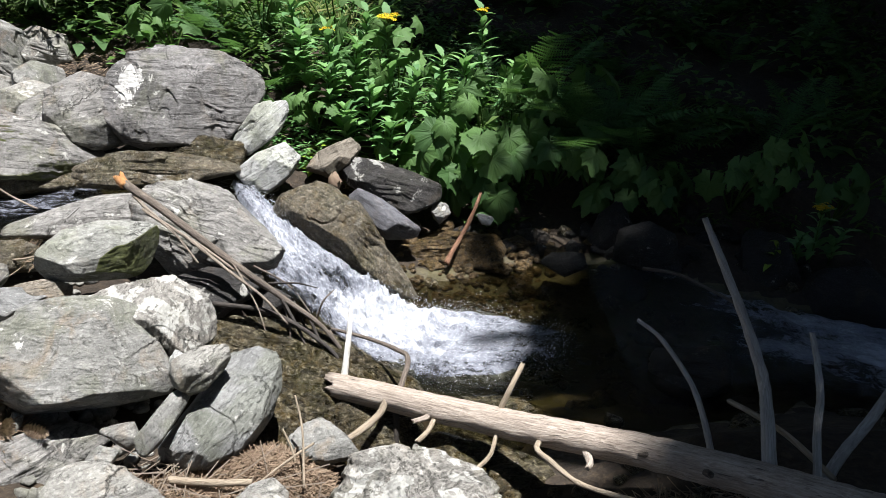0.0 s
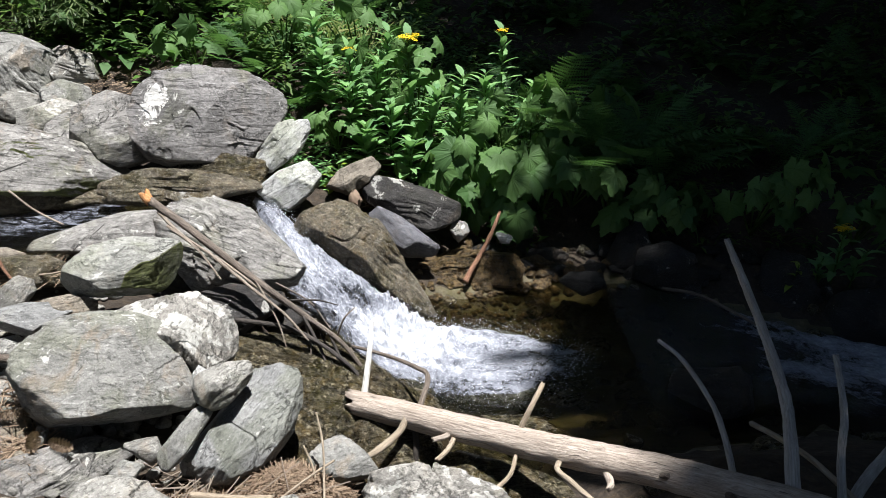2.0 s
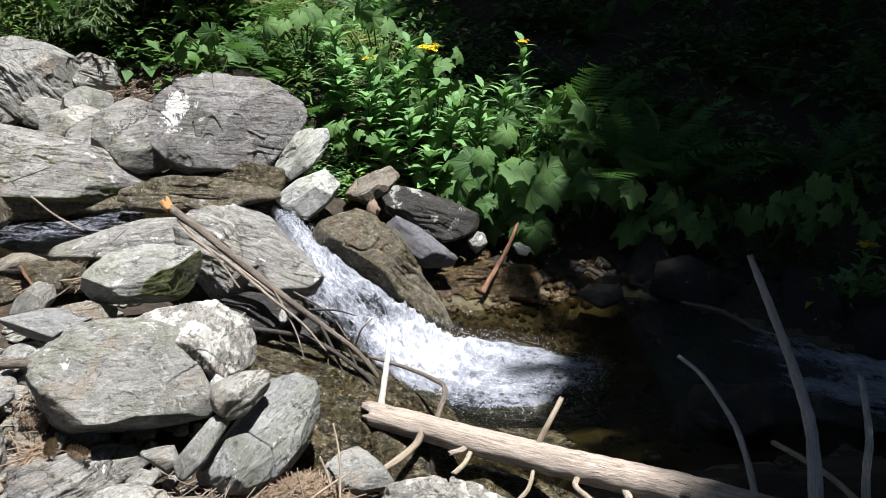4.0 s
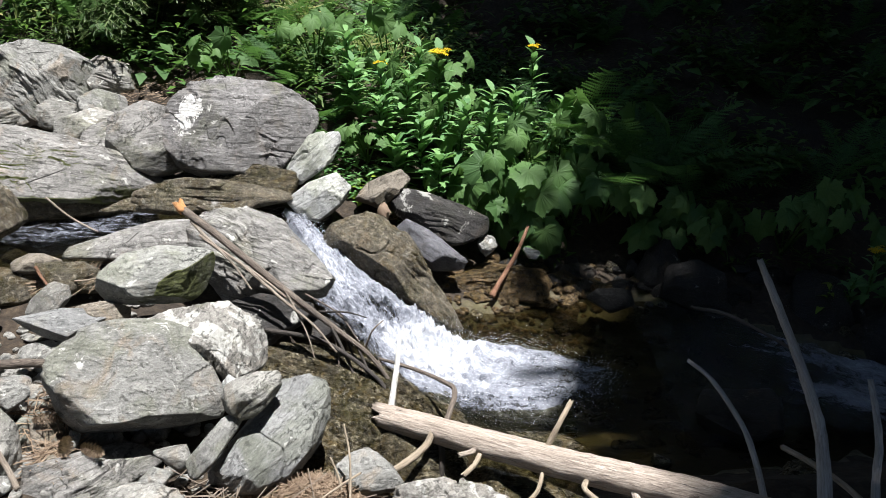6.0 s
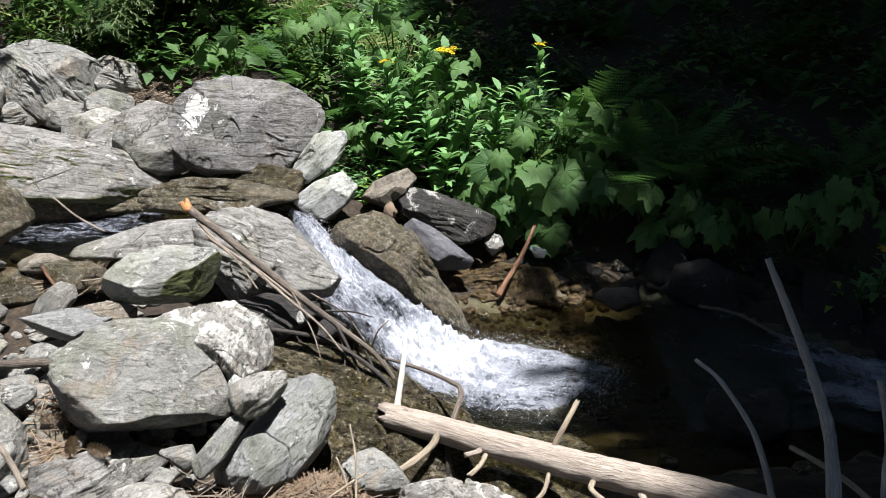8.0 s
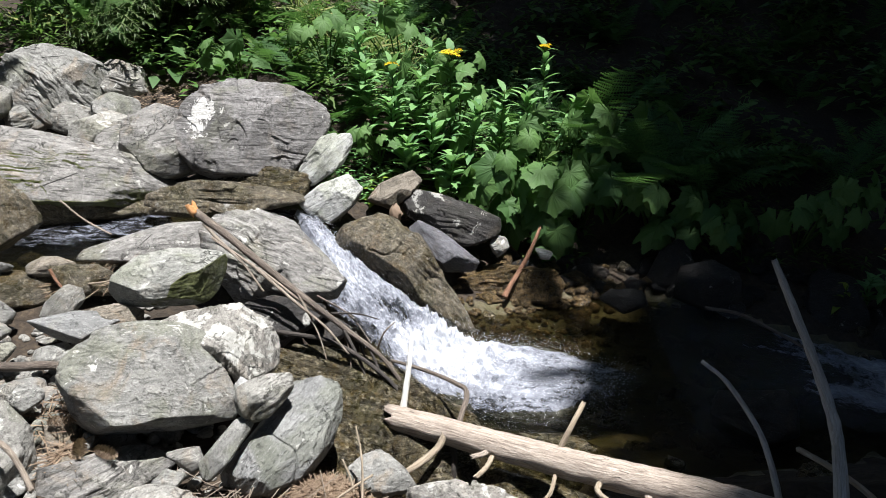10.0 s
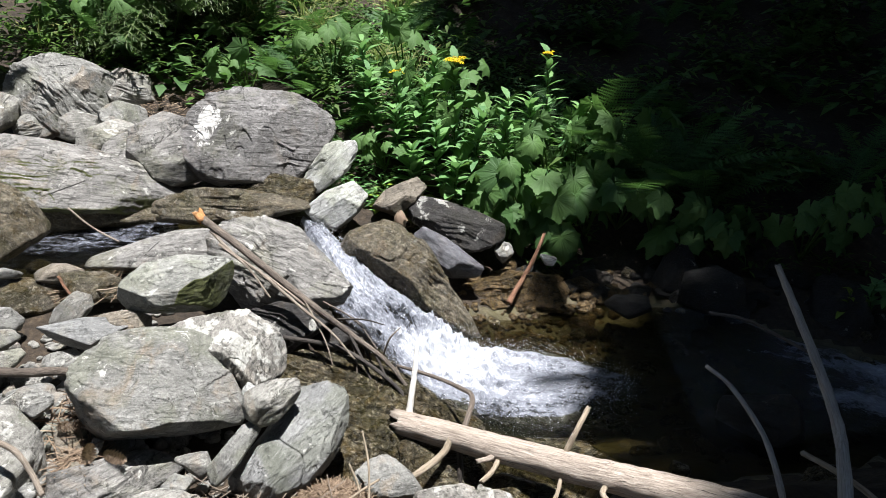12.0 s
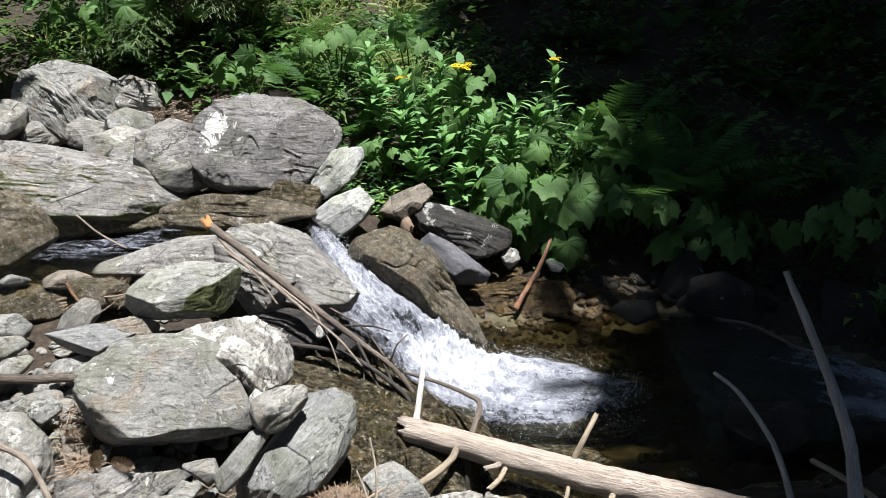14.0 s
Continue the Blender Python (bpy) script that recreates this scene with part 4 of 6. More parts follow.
rock("rock", (-0.864, 2.190, 0.326), (-28.8, 20.2), [(53, 0.028), (129, 0.027), (191, 0.025), (262, 0.029), (336, 0.024)],
     0.06, 0, 14, 4, WHITE, 53, "small white stone wedged between rocks")
rock("rock", (-1.307, 1.990, 0.222), (-30.6, 32.0), [(51, 0.028), (134, 0.026), (171, 0.026), (225, 0.027), (281, 0.028), (355, 0.025)],
     0.04, 0, 10, 4, PALE, 54, "small round pale pebble in the pile")
rock("rock", (-1.349, 1.912, 0.190), (-31.6, 33.9), [(38, 0.028), (84, 0.025), (165, 0.036), (242, 0.023), (298, 0.031)],
     0.06, 0, 12, 4, BROWN, 55, "small brown stone among needles")
rock("rock", (-1.938, 2.520, 0.408), (-21.0, 36.6), [(42, 0.060), (82, 0.047), (170, 0.076), (258, 0.043), (328, 0.085)],
     0.12, 0, 14, 4, GREY, 56, "grey stone beside the shallows")
rock("rock", (-0.964, 1.799, 0.230), (-34.3, 26.7), [(14, 0.057), (61, 0.036), (105, 0.042), (204, 0.051), (264, 0.032)],
     0.1, 0, 14, 4, GREY, 57, "grey stone under the tilted slab")
rock("rock", (-2.019, 2.725, 0.408), (-19.8, 35.6), [(21, 0.209), (74, 0.089), (85, 0.086), (170, 0.182), (263, 0.082), (289, 0.123)],
     0.2, 0, 9, 5, WETBROWN, 58, "flat brown-green wet stone in the shallows", 0.92, relief=2.4)
rock("rock", (-1.710, 2.814, 0.436), (-19.9, 30.3), [(49, 0.076), (83, 0.060), (207, 0.085), (260, 0.062), (326, 0.118)],
     0.16, 0, 9, 5, WETBROWN, 59, "brown wet stone in the shallows", 0.92, relief=2.4)


rock("rock", (0.00, 4.10, -0.03), (-20.5, 0.0), [(30, 0.30), (86, 0.075), (94, 0.072), (150, 0.30), (205, 0.34), (268, 0.14), (335, 0.33)],
     0.42, 2, 16, 6, GOLDEN, 60, "low golden-brown wet slab along the pool edge", 0.7, relief=1.8)
rock("rock", (-2.20, 3.72, 0.53), (-13.5, 29.8), [(25, 0.46), (70, 0.13), (92, 0.105), (150, 0.44), (205, 0.48), (268, 0.14), (320, 0.42)],
     0.15, -10, 12, 6, WETBROWN, 63, "wet brown mossy rock along the slab's foot", 0.6, relief=1.8)
rock("rock", (-2.17, 4.46, 0.68), (-10.7, 25.4), [(15, 0.24), (75, 0.13), (105, 0.12), (165, 0.26), (262, 0.14), (330, 0.26)],
     0.30, 6, 18, 6, BANDED, 65, "flat grey slab behind the leaning slab", 0.7)
for (x, y, z), turn, k, grow in [((-2.48, 4.78, 0.77), 27, 66, 1.0), ((-2.74, 4.70, 0.74), 30, 67, 0.85), ((-3.00, 4.66, 0.74), 32, 68, 0.8), ((-2.56, 5.02, 0.93), 20, 69, 1.15)]:
    rock("rock", (x, y, z), (-9.0, turn), [(a, d * grow) for a, d in [(10, 0.15), (70, 0.12), (118, 0.13), (175, 0.14), (238, 0.12), (290, 0.13)]],
         0.18 * grow, 15 * (k % 3) - 20, 24, 6, (GREY, PALE)[k % 2], k, "angular broken block at the foot of the outcrop", 0.5, relief=1.4, hew=6)
rock("rock", (-1.36, 4.06, 0.52), (-14.0, 18.0), [(20, 0.26), (75, 0.10), (100, 0.09), (160, 0.26), (205, 0.25), (268, 0.11), (335, 0.26)],
     0.26, -6, 12, 6, WETMOSS, 64, "dark mossy ledge under the big boulder", 0.6, relief=2.0)
rock("rock", (0.22, 2.62, -0.26), (-33.0, -5.0), [(20, 0.28), (62, 0.17), (95, 0.145), (130, 0.20), (190, 0.30), (268, 0.16), (330, 0.26)],
     0.32, -10, 10, 6, WETMOSS, 61, "submerged mossy boulder behind the log", 0.4, relief=1.5)
rock("rock", (0.10, 2.10, -0.13), (-37.0, -3.0), [(25, 0.27), (80, 0.16), (140, 0.24), (200, 0.28), (268, 0.18), (330, 0.28)],
     0.26, 10, 12, 6, WETMOSS, 62, "dark wet mossy rock beneath the log", 0.4, relief=1.6)


# ---- the fallen log with its dead branches ----
log = tagged(new("fallen_log"), "bleached barkless fallen log with broken branch stubs across the pool", "log")
log.location = (-0.395, 2.394, 0.104)
LO = np.array(log.location)


def limb(points, r0, r1, mat, label="", name="branch", seed=1, n=36, ragged=0.6, sides=10, knobs=0.3):
    return part(name, tube([np.array(p) - LO for p in points], r0, r1, mat, name, n, sides, knobs, seed, ragged), log, label=label)


limb([(-0.395, 2.394, 0.104), (0.185, 2.108, 0.143), (0.597, 1.873, 0.203), (0.954, 1.659, 0.233), (1.22, 1.50, 0.24)], 0.046, 0.054, LOGWOOD,
     "pale weathered trunk", "trunk", 3, 120, 0.6, 32, 0.13)
limb([(-0.355, 2.392, 0.13), (-0.340, 2.465, 0.265), (-0.338, 2.56, 0.345)], 0.013, 0.007, WHITETWIG, "white peeled branch", seed=4)
limb([(-0.152, 2.33, 0.125), (-0.127, 2.443, 0.183), (-0.175, 2.494, 0.196), (-0.282, 2.545, 0.213), (-0.42, 2.58, 0.235)], 0.011, 0.006, STICKWOOD, "bent brown branch", seed=5)
limb([(-0.19, 2.27, 0.14), (-0.219, 2.218, 0.096), (-0.306, 2.131, 0.067), (-0.41, 2.065, 0.045), (-0.491, 2.009, 0.034)], 0.012, 0.012, PALETWIG, "pale yellow curved branch", seed=6)
limb([(0.17, 2.115, 0.15), (0.221, 2.151, 0.25), (0.263, 2.222, 0.292)], 0.010, 0.008, PALETWIG, seed=7)
limb([(-0.035, 2.2, 0.12), (-0.06, 2.17, 0.117), (-0.10, 2.15, 0.117)], 0.012, 0.008, LOGWOOD, seed=8)
limb([(0.172, 2.08, 0.12), (0.147, 1.986, 0.108), (0.095, 1.93, 0.088)], 0.007, 0.007, PALETWIG, seed=9)
limb([(0.30, 2.0, 0.15), (0.287, 1.955, 0.15), (0.321, 1.897, 0.150), (0.38, 1.834, 0.133), (0.444, 1.782, 0.137), (0.56, 1.72, 0.147)], 0.010, 0.007, PALETWIG, "thin pale crooked branch", seed=10)
limb([(-0.03, 2.17, 0.11), (-0.05, 2.12, 0.1), (-0.084, 2.084, 0.085)], 0.009, 0.008, PALETWIG, seed=11)
limb([(0.43, 1.93, 0.165), (0.435, 1.885, 0.155), (0.425, 1.865, 0.15)], 0.014, 0.008, LOGWOOD, seed=12)
limb([(0.56, 1.87, 0.2), (0.575, 1.83, 0.225), (0.58, 1.82, 0.235)], 0.011, 0.007, STICKWOOD, seed=13)
limb([(0.72, 1.78, 0.22), (0.73, 1.73, 0.235), (0.73, 1.725, 0.24)], 0.012, 0.008, STICKWOOD, seed=14)
limb([(-0.352, 2.375, 0.075), (-0.350, 2.33, 0.0), (-0.356, 2.30, -0.09)], 0.013, 0.010, BARK, "dark wet branch pointing down", seed=19)
limb([(-0.165, 2.28, 0.085), (-0.160, 2.23, 0.01), (-0.170, 2.20, -0.10)], 0.012, 0.009, BARK, "dark wet branch pointing down", seed=20)
limb([(-0.375, 2.37, 0.075), (-0.37, 2.35, 0.05), (-0.365, 2.345, 0.03)], 0.010, 0.004, LOGWOOD, seed=15)
limb([(0.885, 1.70, 0.235), (0.939, 1.906, 0.337), (0.944, 2.001, 0.412), (0.916, 2.139, 0.541), (0.88, 2.262, 0.659), (0.849, 2.354, 0.753)], 0.021, 0.010, GREYTWIG,
     "tall grey dead branch", seed=16, n=50)
limb([(0.765, 1.80, 0.215), (0.809, 2.025, 0.215), (0.813, 2.201, 0.245), (0.777, 2.43, 0.273), (0.721, 2.544, 0.289)], 0.011, 0.007, GREYTWIG, "slender curved grey branch", seed=17)
limb([(1.00, 1.66, 0.21), (1.075, 1.858, 0.273), (1.124, 1.969, 0.334), (1.153, 2.077, 0.387), (1.172, 2.172, 0.435)], 0.013, 0.009, GREYTWIG, "slender grey branch", seed=18)

# ---- loose sticks ----
stick([(-1.273, 2.941, 0.698), (-1.133, 2.876, 0.629), (-0.924, 2.77, 0.516), (-0.749, 2.68, 0.426), (-0.584, 2.61, 0.336), (-0.447, 2.543, 0.263), (-0.33, 2.46, 0.15)], 0.018, 0.007,
      STICKWOOD, "long grey-brown branch lying on the rocks to the log", "branch", 70, 21)
stick([(-1.288, 2.955, 0.716), (-1.276, 2.943, 0.701), (-1.262, 2.935, 0.690)], 0.022, 0.0195, FRESHCUT, "torn orange wood at a branch end", "broken_end", 8, 22, 0.8)
stick([(-1.225, 2.909, 0.655), (-1.092, 2.812, 0.582), (-0.915, 2.737, 0.50), (-0.771, 2.678, 0.418), (-0.656, 2.637, 0.366)], 0.007, 0.004, DRYTWIG, "pale split side branch beside the long branch", "branch", 40, 23)
stick([(-1.168, 2.841, 0.62), (-1.034, 2.766, 0.553), (-0.93, 2.70, 0.451)], 0.006, 0.004, DRYTWIG, "thin grey twig on the rocks", "twig", 30, 24)
stick([(-0.986, 2.75, 0.545), (-0.815, 2.672, 0.437), (-0.674, 2.60, 0.36), (-0.574, 2.543, 0.274)], 0.007, 0.004, DRYTWIG, "thin pale twig along the long branch", "twig", 30, 25)
stick([(-0.72, 2.70, 0.44), (-0.585, 2.652, 0.383), (-0.493, 2.575, 0.304)], 0.004, 0.003, STICKWOOD, "thin dark twig over the cascade", "twig", 30, 26)
stick([(-0.876, 2.65, 0.305), (-0.67, 2.60, 0.30), (-0.531, 2.54, 0.264), (-0.397, 2.472, 0.190), (-0.35, 2.422, 0.11)], 0.010, 0.007, BARK, "dark wet branch under the long branch", "branch", 50, 27)
stick([(-0.60, 2.61, 0.34), (-0.52, 2.53, 0.22), (-0.47, 2.45, 0.10)], 0.007, 0.004, BARK, "dark forked twig hanging from the branch", "twig", 30, 28)
stick([(-0.50, 2.57, 0.29), (-0.43, 2.49, 0.17), (-0.40, 2.44, 0.07)], 0.006, 0.003, BARK, "dark forked twig hanging from the branch", "twig", 30, 29)
for k, (a, b, c) in enumerate([((-0.56, 2.62, 0.33), (-0.50, 2.55, 0.20), (-0.49, 2.50, 0.09)), ((-0.62, 2.64, 0.36), (-0.57, 2.56, 0.25), (-0.58, 2.50, 0.15)),
                               ((-0.47, 2.57, 0.285), (-0.44, 2.56, 0.36), (-0.40, 2.57, 0.40)), ((-0.66, 2.66, 0.385), (-0.55, 2.63, 0.40), (-0.47, 2.62, 0.385)),
                               ((-0.42, 2.54, 0.25), (-0.36, 2.48, 0.15), (-0.37, 2.43, 0.05)), ((-0.80, 2.70, 0.46), (-0.70, 2.60, 0.33), (-0.66, 2.55, 0.24))]):
    stick([a, b, c], 0.0045, 0.0022, (BARK, STICKWOOD, DRYTWIG)[k % 3], "thin crooked twig tangled under the long branch", "twig", 24, 60 + k)
stick([(-1.80, 2.10, 0.425), (-1.588, 2.125, 0.409), (-1.513, 2.134, 0.412), (-1.448, 2.138, 0.411)], 0.017, 0.014, STICKWOOD, "short reddish-brown broken stick over the stones", "stick", 40, 30)
stick([(-1.50, 1.77, 0.40), (-1.404, 1.755, 0.366), (-1.343, 1.722, 0.317), (-1.293, 1.68, 0.275)], 0.009, 0.008, DRYTWIG, "grey stick leaning on pale stones", "stick", 40, 31)
stick([(-1.815, 2.755, 0.50), (-1.79, 2.74, 0.465), (-1.75, 2.71, 0.44)], 0.007, 0.005, REDWOOD, "short orange broken stick by the shallows", "stick", 16, 32)
stick([(-1.76, 2.75, 0.44), (-1.62, 2.76, 0.445), (-1.50, 2.77, 0.475)], 0.004, 0.003, PALETWIG, "thin straw stalk on the shallows", "twig", 24, 33)
stick([(-2.20, 3.54, 0.55), (-2.08, 3.52, 0.46), (-1.93, 3.48, 0.40)], 0.006, 0.005, DRYTWIG, "grey twig poking from the upper stream", "twig", 24, 34)
stick([(0.222, 4.281, 0.228), (0.153, 4.128, 0.109), (0.048, 3.948, -0.018), (0.02, 3.90, -0.06)], 0.009, 0.017, REDWOOD, "red-brown broken stick leaning on the bank", "stick", 40, 35, 0.9, 0.3)
stick([(1.10, 3.90, -0.09), (1.278, 3.838, -0.10), (1.428, 3.713, -0.14), (1.56, 3.58, -0.18)], 0.010, 0.008, STICKWOOD, "grey-brown root along the shaded bank", "root", 40, 36)
stick([(0.907, 2.091, 0.235), (0.956, 1.99, 0.248), (1.014, 1.88, 0.245), (1.07, 1.72, 0.225)], 0.009, 0.009, PALETWIG, "thin pale stick beside the grey branches", "stick", 40, 37)
stick([(1.492, 2.168, 0.292), (1.272, 1.941, 0.264), (1.136, 1.82, 0.233), (1.03, 1.71, 0.20)], 0.016, 0.017, GREYTWIG, "dark leaning stick beside the log", "stick", 40, 38)
stick([(-0.814, 1.875, 0.10), (-0.674, 1.857, 0.104), (-0.561, 1.843, 0.118)], 0.012, 0.010, PALETWIG, "pale stick on the needle litter", "stick", 40, 39)
stick([(-0.402, 1.999, 0.141), (-0.454, 1.944, 0.134), (-0.528, 1.881, 0.106), (-0.56, 1.85, 0.09)], 0.004, 0.003, PALETWIG, "thin pale twig on the needle litter", "twig", 24, 40)
stick([(-0.46, 2.055, 0.279), (-0.434, 1.999, 0.193), (-0.416, 1.875, 0.07)], 0.003, 0.004, PALETWIG, "dry stalk standing in the needle litter", "stalk", 24, 41)
stick([(-0.50, 2.02, 0.18), (-0.47, 1.99, 0.13), (-0.45, 1.96, 0.06)], 0.003, 0.004, PALETWIG, "dry stalk standing in the needle litter", "stalk", 24, 42)


# ---- plants ----
def rot(rs, tilt, az, roll=0.0):
    return Matrix.Rotation(az, 4, "Z") @ Matrix.Rotation(tilt, 4, "X") @ Matrix.Rotation(roll, 4, "Y")


def lobed_leaf(name, mat, lobes, seed, droop=0.28):
    """A broad leaf with pointed, toothed lobes and sunken veins; its stalk at the origin, along +y, one unit long."""
    rs = np.random.RandomState(seed)
    n = 121
    th = np.linspace(-math.pi * 0.94, math.pi * 0.94, n)
    r = 0.64 + 0.10 * np.cos(th)
    vein = np.zeros(n)
    for ang, length, width in lobes:
        a = np.abs(th - radians(ang + rs.uniform(-5, 5))) / radians(width * rs.uniform(0.95, 1.25))
        r = np.maximum(r, length * rs.uniform(0.88, 1.08) * (1.08 - 0.62 * a ** 1.15) * (a < 1.5))
        vein = np.maximum(vein, np.clip(1 - a * 2.2, 0, 1))
    saw = (th * 9.5 + rs.uniform(0, 3)) % 1.0
    r *= 0.94 + 0.13 * np.abs(saw - 0.35) + rs.uniform(-0.02, 0.02, n)
    verts = [(0, 0, 0)]
    for k in (0.3, 0.62, 0.86, 1.0):
        for a, q, ve in zip(th, r, vein):
            x, y = math.sin(a) * q * k, math.cos(a) * q * k
            z = -droop * (x * x * 1.3 + max(y, 0) ** 2) - 0.035 * k * ve + 0.03 * math.sin(7 * x + seed) * math.cos(6 * y) + 0.012 * rs.uniform(-1, 1)
            verts.append((x, y, z))
    faces = [(0, 1 + i + 1, 1 + i) for i in range(n - 1)]
    for ring in range(3):
        b = 1 + ring * n
        faces += [(b + i, b + i + 1, b + n + i + 1, b + n + i) for i in range(n - 1)]
    return mesh_of(name, verts, faces, mat)


def lance_leaf(name, mat, width=0.16, curl=0.35, teeth=0.0):
    verts, faces = [], []
    n = 9
    for i in range(n):
        t = i / (n - 1)
        w = width * math.sin(math.pi * min(1, t * 0.94 + 0.06)) ** 0.8 * (1 + (teeth if i % 2 else -teeth))
        z = 0.12 * t - curl * t * t
        verts += [(-w, t, z + 0.25 * w), (0, t, z), (w, t, z + 0.25 * w)]
    for i in range(n - 1):
        a = i * 3
        faces += [(a, a + 1, a + 4, a + 3), (a + 1, a + 2, a + 5, a + 4)]
    return mesh_of(name, verts, faces, mat)


def frond_mesh(name, mat, seed, pairs=20, arch=0.55):
    """A fern frond, one unit long: an arched rachis with tapering, toothed pinnae."""
    rs = np.random.RandomState(seed)
    verts, faces = [], []

    def tri(a, b, c):
        k = len(verts)
        verts.extend([a, b, c])
        faces.append((k, k + 1, k + 2))
    for i in range(pairs):
        t = 0.12 + 0.86 * i / (pairs - 1)
        base = np.array([0, t, 0.25 * t - arch * t * t])
        length = 0.30 * math.sin(math.pi * min(1.0, 0.22 + 0.78 * (1 - t))) ** 0.9 * (1 - 0.55 * t) + 0.015
        for side in (-1, 1):
            d = np.array([side * 0.93, 0.34, -0.22 + rs.uniform(-0.12, 0.08)])
            d /= np.linalg.norm(d)
            m = 8
            d[1] += rs.uniform(-0.10, 0.10)
            length *= rs.uniform(0.86, 1.08)
            for j in range(m):
                u = j / m
                p = base + d * length * u
                w = 0.021 * (1 - 0.7 * u ** 1.5) * (0.6 + length * 2) * rs.uniform(0.85, 1.15)
                for s in (-1, 1):
                    tri(p, p + d * length / m * 1.15, p + d * length / m * 0.75 + np.array([0, s * w, -0.1 * w]))
    k = len(verts)
    for i in range(12):
        t = i / 11
        for s in (-1, 1):
            verts.append((s * 0.008 * (1.1 - t), t, 0.25 * t - arch * t * t))
    faces += [(k + 2 * i, k + 2 * i + 1, k + 2 * i + 3, k + 2 * i + 2) for i in range(11)]
    return mesh_of(name, verts, faces, mat)


PALM = [(0, 0.95, 34), (46, 0.84, 28), (-46, 0.84, 28), (92, 0.76, 30), (-92, 0.76, 30), (138, 0.66, 26), (-138, 0.66, 26)]
broad = [lobed_leaf("leaf", LEAF, PALM, s, d) for s, d in ((1, 0.25), (2, 0.5), (3, 0.8), (4, 0.4), (5, 0.65))]
lance = [lance_leaf("leaf", LANCE, w, c, 0.10) for w, c in ((0.19, 0.25), (0.16, 0.55), (0.22, 0.4))]
lime = lance_leaf("leaf", LIME, 0.2, 0.7)
fronds = [frond_mesh("frond", FERN, s, 25, a) for s, a in ((1, 0.55), (2, 0.8), (3, 0.35))]


def floret_mesh():
    """One small yellow daisy: rays round a domed disc."""
    verts, faces = [(0, 0, 0.004)], []
    for p in range(8):
        a = 2 * math.pi * p / 8
        d, e = np.array([math.cos(a), math.sin(a), 0]), np.array([-math.sin(a), math.cos(a), 0])
        b = len(verts)
        verts += [d * 0.003 + (0, 0, 0.002), d * 0.009 + e * 0.003, d * 0.0145 + (0, 0, -0.001), d * 0.009 - e * 0.003]
        faces.append((b, b + 1, b + 2, b + 3))
    for p in range(8):
        faces.append((0, 1 + 4 * p, 1 + 4 * ((p + 1) % 8)))
    return mesh_of("floret", verts, faces, YELLOW)


def umbel(seed):
    """Places of the florets of a flat-topped head, and the thin stalks that carry them."""
    rs = np.random.RandomState(seed)
    spots, verts, faces = [], [], []
    for k in range(22):
        r, a = 0.036 * math.sqrt((k + 0.5) / 22), 2.39996 * k
        c = np.array([math.cos(a) * r, math.sin(a) * r, rs.uniform(-0.006, 0.012) - 4 * r * r])
        spots.append((c, Matrix.Translation(c) @ Matrix.Rotation(a, 4, "Z") @ Matrix.Rotation(r * 14, 4, "Y")))
        b = len(verts)
        verts += [(-0.001, 0, -0.045), (0.001, 0, -0.045), c + (0.0008, 0, 0), c - (0.0008, 0, 0), (0, 0.001, -0.045)]
        faces += [(b, b + 1, b + 2, b + 3), (b + 1, b + 4, b + 2), (b + 4, b, b + 3)]
    return mesh_of("flower_head", verts, faces, HERB), [m for _, m in spots]


FLORET = floret_mesh()
HEADS = [umbel(s) for s in (1, 2)]


def leafy_herb(at, tall, seed, flower=0, leaf_len=0.15, lean=(0, 0), count=18, label="", meshes=lance):
    """An upright herb with a stem, lance-shaped leaves all round it and maybe a yellow flower head."""
    rs = np.random.RandomState(seed)
    ob = new("ragwort")
    ob.location = at
    tip = np.array([lean[0], lean[1], tall])
    line = [np.zeros(3), tip * 0.5 + rs.uniform(-0.02, 0.02, 3), tip]
    part("stem", tube(line, 0.005, 0.003, HERB, "stem", 12, 6, 0.05, seed), ob)
    for i in range(count):
        t = 0.18 + 0.80 * i / (count - 1)
        p = np.array(line[1]) * 2 * t if t < 0.5 else np.array(line[1]) + (tip - line[1]) * (2 * t - 1)
        size = leaf_len * (1.1 - 0.55 * t) * rs.uniform(0.8, 1.2)
        m = Matrix.Translation(p) @ rot(rs, radians(rs.uniform(0, 45) + 20 * t), 2.4 * i + rs.uniform(-0.4, 0.4)) @ Matrix.Scale(size, 4)
        part("leaf", meshes[rs.randint(len(meshes))], ob, m)
    if flower:
        stalks, spots = HEADS[seed % 2]
        head = part("flower_head", stalks, ob, Matrix.Translation(tip) @ Matrix.Scale(flower * 1.35, 4), "yellow flower head")
        for m in spots:
            part("floret", FLORET, head, m)
    return tagged(ob, label or ("green ragwort with a yellow flower head" if flower else "leafy green ragwort without flowers"), "plant", "herbs on the bank")


